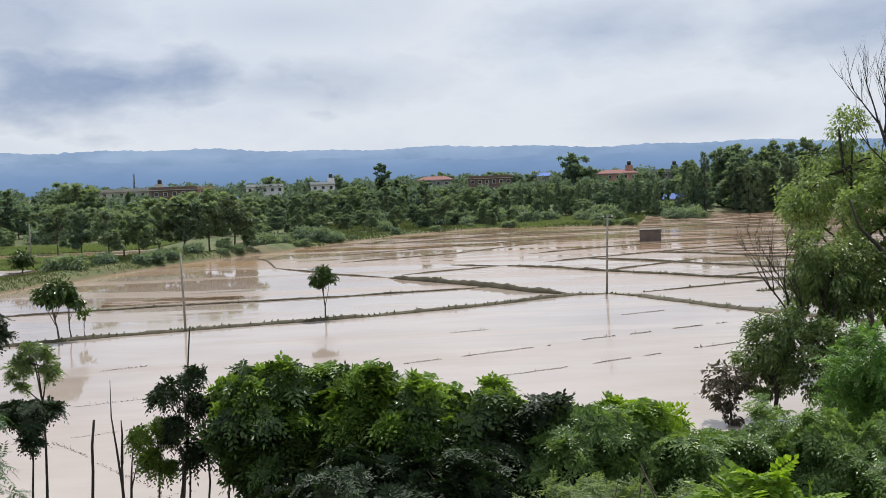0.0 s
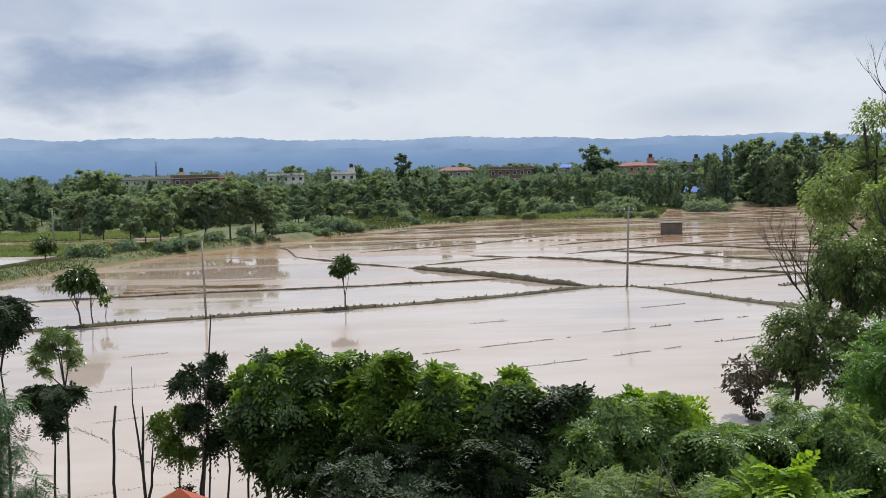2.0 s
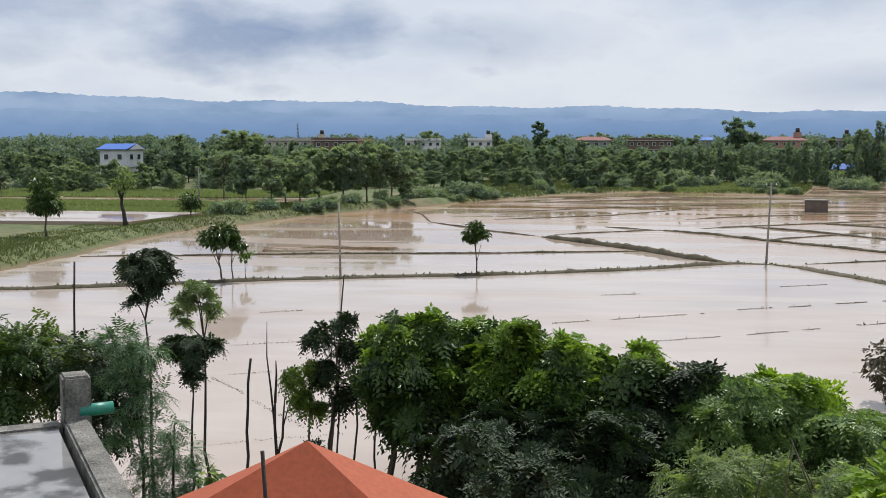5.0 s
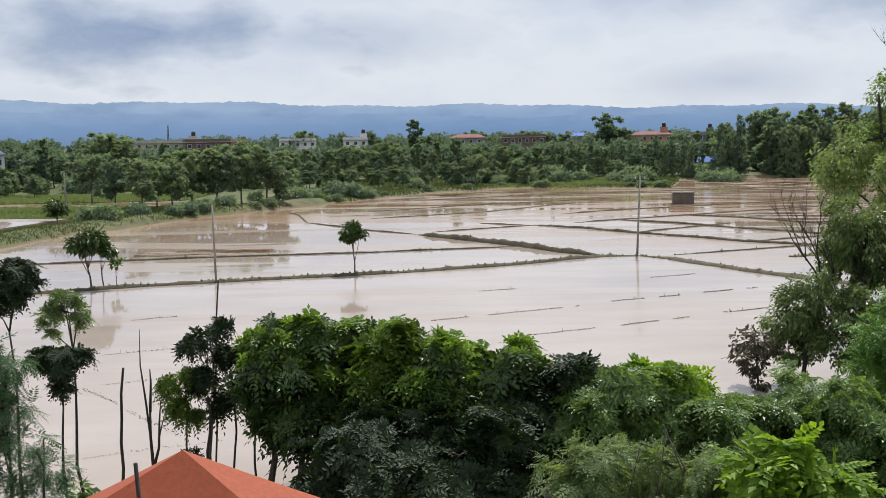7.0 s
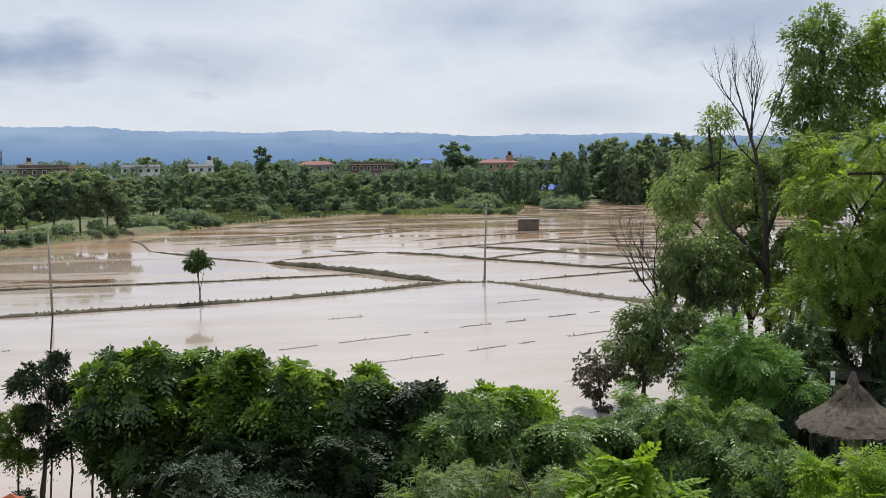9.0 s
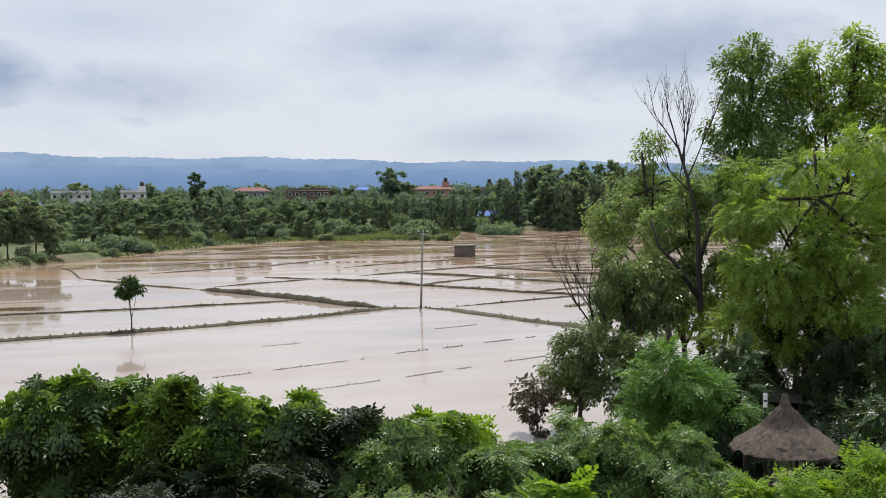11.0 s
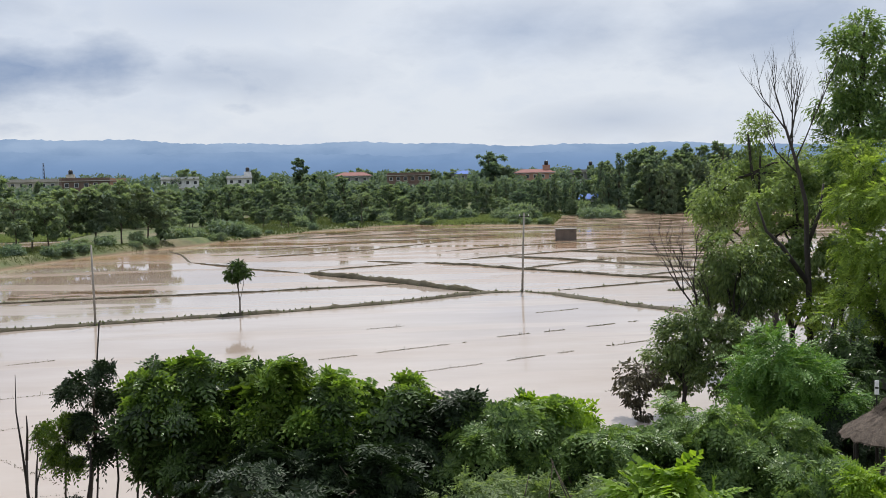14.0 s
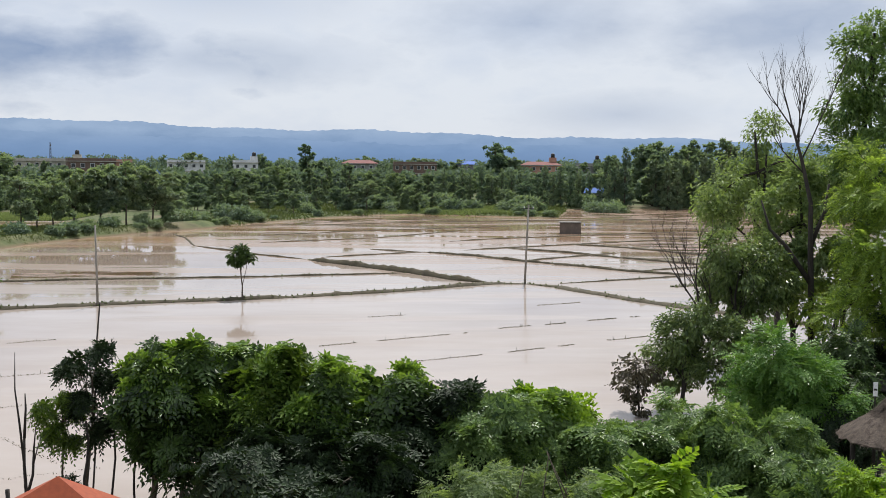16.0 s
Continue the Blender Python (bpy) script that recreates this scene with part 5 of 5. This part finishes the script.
grove_tree(28.6, 44, [(26.2, 9.9, .8, .6), (28.3, 10.6, 1.0, .6), (31.0, 11.4, 1.0, .7), (32.4, 10.6, 1.1, .7), (25.6, 8.8, 1.1, .8), (27.4, 9.0, 1.3, .9), (29.4, 9.2, 1.3, .9), (31.6, 9.4, 1.3, .9), (25.6, 7.2, 1.1, .7), (27.2, 7.0, 1.3, .8), (29.2, 7.0, 1.3, .8), (31.0, 7.2, 1.3, .8), (26.4, 5.6, 1.1, .7), (28.6, 5.4, 1.2, .7), (30.6, 5.4, 1.2, .7), (32.4, 6.2, 1.3, .8), (33.0, 8.0, 1.4, .8), (25.0, 4.6, 1.0, .7), (27.4, 4.2, 1.1, .7), (31.8, 3.8, 1.3, .8), (33.4, 4.6, 1.4, .8), (25.4, 10.6, .7, .5), (29.4, 8.2, 1.2, .7)],
           LEAF_GROVE, 6500, 0.5, 409, "light green tree with layered feathery boughs", 0.2, style="feather", slim=0.35, droop=0.15)
grove_tree(31.2, 48, [(26.2, 5.2, 1.2, .8), (30.0, 4.4, 1.2, .9), (31.6, 3.6, 1.3, 1.0), (32.6, 4.8, 1.3, 1.0), (24.8, 5.0, 1.1, .8), (31.0, 2.4, 1.2, .8), (33.0, 2.6, 1.4, 1.0), (23.6, 4.0, 1.0, .9), (24.2, 2.8, 1.0, .8), (28.6, 5.6, 1.4, .9), (29.4, 3.0, 1.0, .9), (25.6, 6.4, 1.2, .9), (27.4, 6.6, 1.3, .9), (30.4, 6.4, 1.4, 1.0)], LEAF_GROVE, 11000, 0.27, 410, "shaded dark green tree behind the hut", 0.22)
for b, d, h in ((25.0, 47, 5.5), (26.9, 47, 6.5), (24.6, 46, 4.6), (29.3, 46, 7.0), (28.0, 50, 6.0)):
    ob = thing("thin_tree", at(b, d, 0.1), "dark bare stem in the grove's shade", "tree", GROVE)
    s = Shape()
    s.tube([(0, 0, 0), (.1, 0, h * .4), (-.15, 0, h * .7), (.2, 0, h)], [0.16, 0.13, 0.11, 0.08], 7)
    s.tube([(.1, 0, h * .35), (.7, 0, h * .7), (.9, 0, h)], [0.09, 0.07, 0.04], 6)
    part("stem", s.mesh("stem", BARK_DARK), BARK_DARK, ob)

# tall leafless tree over the grove: long upswept forks
bt = thing("bare_tree", at(23.15, 47, 0.2), "tall leafless tree with upswept forked twigs", "tree", "bare trees")
s = Shape()
rr = random.Random(77)
s.tube([(0.3, 0, 0), (0.2, 0, 3.5), (0.05, 0, 6.6), (0.0, 0, 8.4), (-0.45, 0, 10.2), (-0.9, 0, 11.6)], [0.16, 0.13, 0.11, 0.085, 0.07, 0.05], 8)
s.tube([(0.05, 0, 6.6), (0.6, 0, 8.0), (0.75, 0, 9.2)], [0.10, 0.07, 0.04], 6)
s.tube([(0.15, 0, 5.0), (-1.0, 0, 6.6), (-1.7, 0, 7.3), (-2.1, 0, 8.5)], [0.11, 0.09, 0.06, 0.03], 6)


def twig(p, d, length, radius, level):
    pts, q = [p], p
    for k in range(4):
        d = (d + Vector((rr.uniform(-.12, .12), rr.uniform(-.15, .15), 0.16))).normalized()
        q = q + d * length / 4
        pts.append(q)
    s.tube(pts, [radius * (1 - 0.19 * k) for k in range(5)], 5)
    if level:
        for _ in range(3):
            a = rr.uniform(0, 6.28)
            twig(pts[rr.randint(1, 3)], (d + Vector((math.cos(a) * 0.55, math.sin(a) * 0.4, 0.1))).normalized(), length * rr.uniform(0.5, 0.75), radius * 0.5, level - 1)


for p, d, l in (((-.9, 0, 11.5), (-.75, 0, .7), 2.6), ((-.9, 0, 11.5), (-.1, .1, 1), 2.6), ((-.7, 0, 11.0), (.35, 0, 1), 3.3), ((-.45, 0, 10.2), (.6, -.1, 1), 3.6), ((-.3, 0, 9.6), (-.9, .1, .8), 3.2), ((-.6, 0, 10.8), (.1, .2, 1), 3.9)):
    twig(Vector(p), Vector(d).normalized(), l * 0.82, 0.04, 3)
part("limb_work", s.mesh("limb_work", BARK_DARK), BARK_DARK, bt)
bare_tree(at(20.3, 45.5, 0.0), 8.0, 501, "leafless twiggy tree at the grove's edge over the water", 0.5, 0.09, 4, (-0.42, 0))
bare_tree(at(19.6, 46.0, 0.0), 6.2, 502, "leafless reddish twigs at the grove's edge", 0.5, 0.06, 4, (-0.2, 0))
for b, d, h, lean in ((12.4, 25.2, 3.0, -0.35), (9.4, 25.0, 2.9, 0.12), (7.7, 25.0, 2.6, 0.2), (13.0, 25.3, 2.9, -0.45)):
    ob = thing("dry_shrub", at(b, d, 0.3), "thin dry leafless stem among shrubs", "dead stem", "dry stems among shrubs")
    s = Shape()
    s.tube([(0, 0, 0), (lean * h * .5, 0, h * .55), (lean * h, 0, h)], [0.03, 0.022, 0.01], 5)
    part("stem", s.mesh("stem", BARK), BARK, ob)

# shrubs in very dark leaf colours that paint the grove's shade
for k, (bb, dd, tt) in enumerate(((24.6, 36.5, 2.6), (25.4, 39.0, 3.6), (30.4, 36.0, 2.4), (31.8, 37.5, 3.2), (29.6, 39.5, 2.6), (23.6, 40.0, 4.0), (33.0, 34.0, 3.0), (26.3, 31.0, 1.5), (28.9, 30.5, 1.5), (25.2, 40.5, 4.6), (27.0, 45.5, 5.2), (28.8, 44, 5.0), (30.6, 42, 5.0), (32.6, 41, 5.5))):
    bank_tree(bb, dd, tt, 0.2, 1.15, LEAF_DEEP if k % 2 else LEAF_DARK, 700, 0.5, 420 + k, "leafy shrub round the thatched hut, shade put into its leaf colour", slim=0.45, n=8)

# thatched hut
p = at(27.55, 33.2)
p.z = ground_z(p)
hut = thing("thatched_hut", p, "round hut with a pointed grey-brown thatched roof", "hut")
z0 = -p.z
rr = random.Random(3)
prof = [(1.50, 2.20), (1.52, 2.30), (1.26, 2.52), (0.98, 2.72), (0.70, 2.91), (0.44, 3.08), (0.25, 3.25), (0.13, 3.5), (0.05, 3.85)]
for k in range(len(prof) - 2):
    v, f, n = [], [], 44
    (r0, h0), (r1, h1) = prof[k + 1], prof[min(k + 2, len(prof) - 1)]
    for j in range(n):
        a = 2 * math.pi * j / n
        for m, (rad, hh) in enumerate(((r0 + 0.03, h0 - 0.05), (r0 + 0.05, h0 - 0.02), (r1 + 0.02, h1 + 0.02), (max(r1 - 0.05, 0.01), h1 - 0.04))):
            w = 1 + 0.035 * rr.uniform(-1, 1) if m < 2 else 1
            v.append((rad * w * math.cos(a), rad * w * math.sin(a), hh + z0 + (0.05 * rr.uniform(-1, 1) if m < 2 else 0)))
    for j in range(n):
        i, q = j * 4, (j + 1) % n * 4
        for m in range(3):
            f.append((i + m, q + m, q + m + 1, i + m + 1))
        f.append((i + 3, q + 3, q, i))
    part("thatch_layer", data_of("thatch_layer", v, f, THATCH), THATCH, hut)
straw_v, straw_f = [], []
for _ in range(2600):
    a, t = rr.uniform(0, 6.28), rr.random() ** 0.7
    rad, hh = 1.58 * (1 - t) + 0.12 * t, 2.28 * (1 - t) + 3.5 * t
    hh -= 0.15 * math.sin(math.pi * t)
    c = Vector((rad * math.cos(a), rad * math.sin(a), hh + z0 + 0.05))
    o = Vector((math.cos(a) * 0.23, math.sin(a) * 0.23, -0.20 + rr.uniform(-.03, .08)))
    q = Vector((-math.sin(a), math.cos(a), 0)) * 0.012
    k = len(straw_v)
    straw_v += [c - q, c + q, c + o]
    straw_f.append((k, k + 1, k + 2))
tagged(part("loose_straw", data_of("loose_straw", straw_v, straw_f, THATCH), THATCH, hut), kind="stuff")
for j in range(8):
    a = 2 * math.pi * j / 8
    s = Shape()
    s.tube([(1.2 * math.cos(a), 1.2 * math.sin(a), -0.2), (1.2 * math.cos(a), 1.2 * math.sin(a), 2.3 + z0)], [0.06, 0.05], 7)
    part("post", s.mesh("post", BARK_DARK), BARK_DARK, hut)
s = Shape()
s.tube([(0, 0, 0), (0, 0, 0.9 + z0)], [1.13, 1.13], 24)
part("low_wall", s.mesh("low_wall", BLOCK_WALL), BLOCK_WALL, hut)
# open thatched shelter behind it, in the shade
p = at(26.2, 43)
p.z = ground_z(p)
sh = thing("shelter", p, "dark open shelter in the shade of the grove", "shelter", turn=-26)
v = [(-1.6, -1.5, 1.5), (1.6, -1.5, 1.5), (1.6, 1.5, 1.5), (-1.6, 1.5, 1.5), (-0.9, 0, 1.62), (0.9, 0, 1.62)]
part("roof", data_of("roof", v, [(0, 1, 5, 4), (2, 3, 4, 5), (1, 2, 5), (3, 0, 4), (3, 2, 1, 0)], BARK_DARK), BARK_DARK, sh)
part("back_wall", boxed(-1.5, 1.5, 1.2, 1.3, -0.2, 1.49), BARK_DARK, sh)
for x in (-1.5, 1.5):
    part("post", boxed(x - 0.07, x + 0.07, -1.35, -1.21, -0.3, 1.49), BARK_DARK, sh)
# white board stands in for a gap of light; its post is added
sg = thing("notice_board", at(26.58, 35.0, 3.3), "small white board standing for a gap of light by the dark shelter", "sign", turn=-26)
part("board", boxed(-0.065, 0.065, -0.015, 0.015, -0.22, 0.22, bevel=0.005), GAP_BOARD, sg)
part("dark_bar", boxed(-0.05, 0.05, -0.019, -0.016, -0.04, 0.02), STEEL, sg)
part("post", boxed(-0.02, 0.02, 0.017, 0.05, -3.2, 0.2), STEEL, sg)

# ---------------------------------------------------------------- red sheet roof on posts
p = at(-15.72, 15.2)
p.z = ground_z(p)
shed = thing("red_roof_pavilion", p, "pavilion under a hipped roof of red painted sheet", "pavilion", turn=-15)
APEX, EAVE, RAD = EYE - 0.2814 * 15.2 - p.z, EYE - 0.2814 * 15.2 - 2.26 - p.z, 4.8
corners = [Vector((RAD * math.cos(radians(a)), RAD * math.sin(radians(a)), EAVE)) for a in (40, 165, 220, 345)]
top = Vector((0, 0, APEX))
for k in range(4):
    a, c = corners[k], corners[(k + 1) % 4]
    n = 14
    v, f = [], []
    for j in range(n + 1):
        e = a.lerp(c, j / n)
        for m in range(7):
            q = top.lerp(e, m / 6)
            q.z -= 0.06 * math.sin(math.pi * m / 6)
            v.append(q)
    for j in range(n):
        for m in range(6):
            i = j * 7 + m
            f.append((i, i + 1, i + 8, i + 7))
    me = data_of("roof_sheet", v, f, RED_SHEET)
    ob = part("roof_sheet", me, RED_SHEET, shed)
    ob.modifiers.new("thick", "SOLIDIFY").thickness = 0.02
    s = Shape()
    s.tube([(a.x * 0.85, a.y * 0.85, -0.3), (a.x * 0.85, a.y * 0.85, EAVE + 0.22)], [0.06, 0.06], 8)
    part("post", s.mesh("post", STEEL), STEEL, shed)

# ---------------------------------------------------------------- neighbouring flat roof with parapet
U, V = Vector((0.556, -0.831, 0)), Vector((-0.831, -0.556, 0))
corner = at(-27.4, 9.6)
roof_ob = new("flat_roof_building")
roof_ob.matrix_world = Matrix(((U.x, V.x, 0, corner.x), (U.y, V.y, 0, corner.y), (0, 0, 1, 0), (0, 0, 0, 1)))
tagged(roof_ob, "concrete building with a wet flat roof and mossy parapet", "building")
TOP = EYE - 0.245 * 9.6
WET, nt, b = mat("wet_roof")
n1 = noise_tex(nt, 1.3, 5)
# dark tones are moss; the paler ones hold the puddles' sky reflection as colour
nt.links.new(ramp(nt, n1, [(0.38, (0.03, 0.03, 0.026)), (0.46, (0.19, 0.19, 0.19)), (0.7, (0.26, 0.255, 0.25))]), b.inputs["Base Color"])
wetness = ramp(nt, n1, [(0.40, (0.4, 0.4, 0.4)), (0.47, (0.02, 0.02, 0.02))])
nt.links.new(wetness, b.inputs["Roughness"])
part("wall", boxed(-0.05, 7.5, 0.0, 5.8, 0.0, TOP - 0.202), CONCRETE, roof_ob)
part("roof_slab", boxed(0.16, 7.3, 0.2, 5.6, TOP - 0.20, TOP - 0.06), WET, roof_ob, "wet dark concrete roof slab with puddles")
part("parapet", boxed(0.16, 7.5, -0.05, 0.15, TOP - 0.20, TOP, bevel=0.02), CONCRETE, roof_ob, "weathered mossy parapet")
part("parapet", boxed(-0.07, 0.155, 0.16, 5.8, TOP - 0.20, TOP - 0.04, bevel=0.02), CONCRETE, roof_ob, "weathered mossy parapet")
part("pillar", boxed(-0.12, 0.14, -0.08, 0.15, TOP - 0.20, EYE - 0.207 * 9.6, bevel=0.02), CONCRETE, roof_ob, "short mossy corner pillar")
s = Shape()
s.tube([(0.1, 0.02, TOP + 0.06), (0.1, -0.26, TOP + 0.06)], [0.055, 0.055], 14)
part("pipe", s.mesh("pipe", GREEN_PIPE), GREEN_PIPE, roof_ob, "green plastic pipe end")
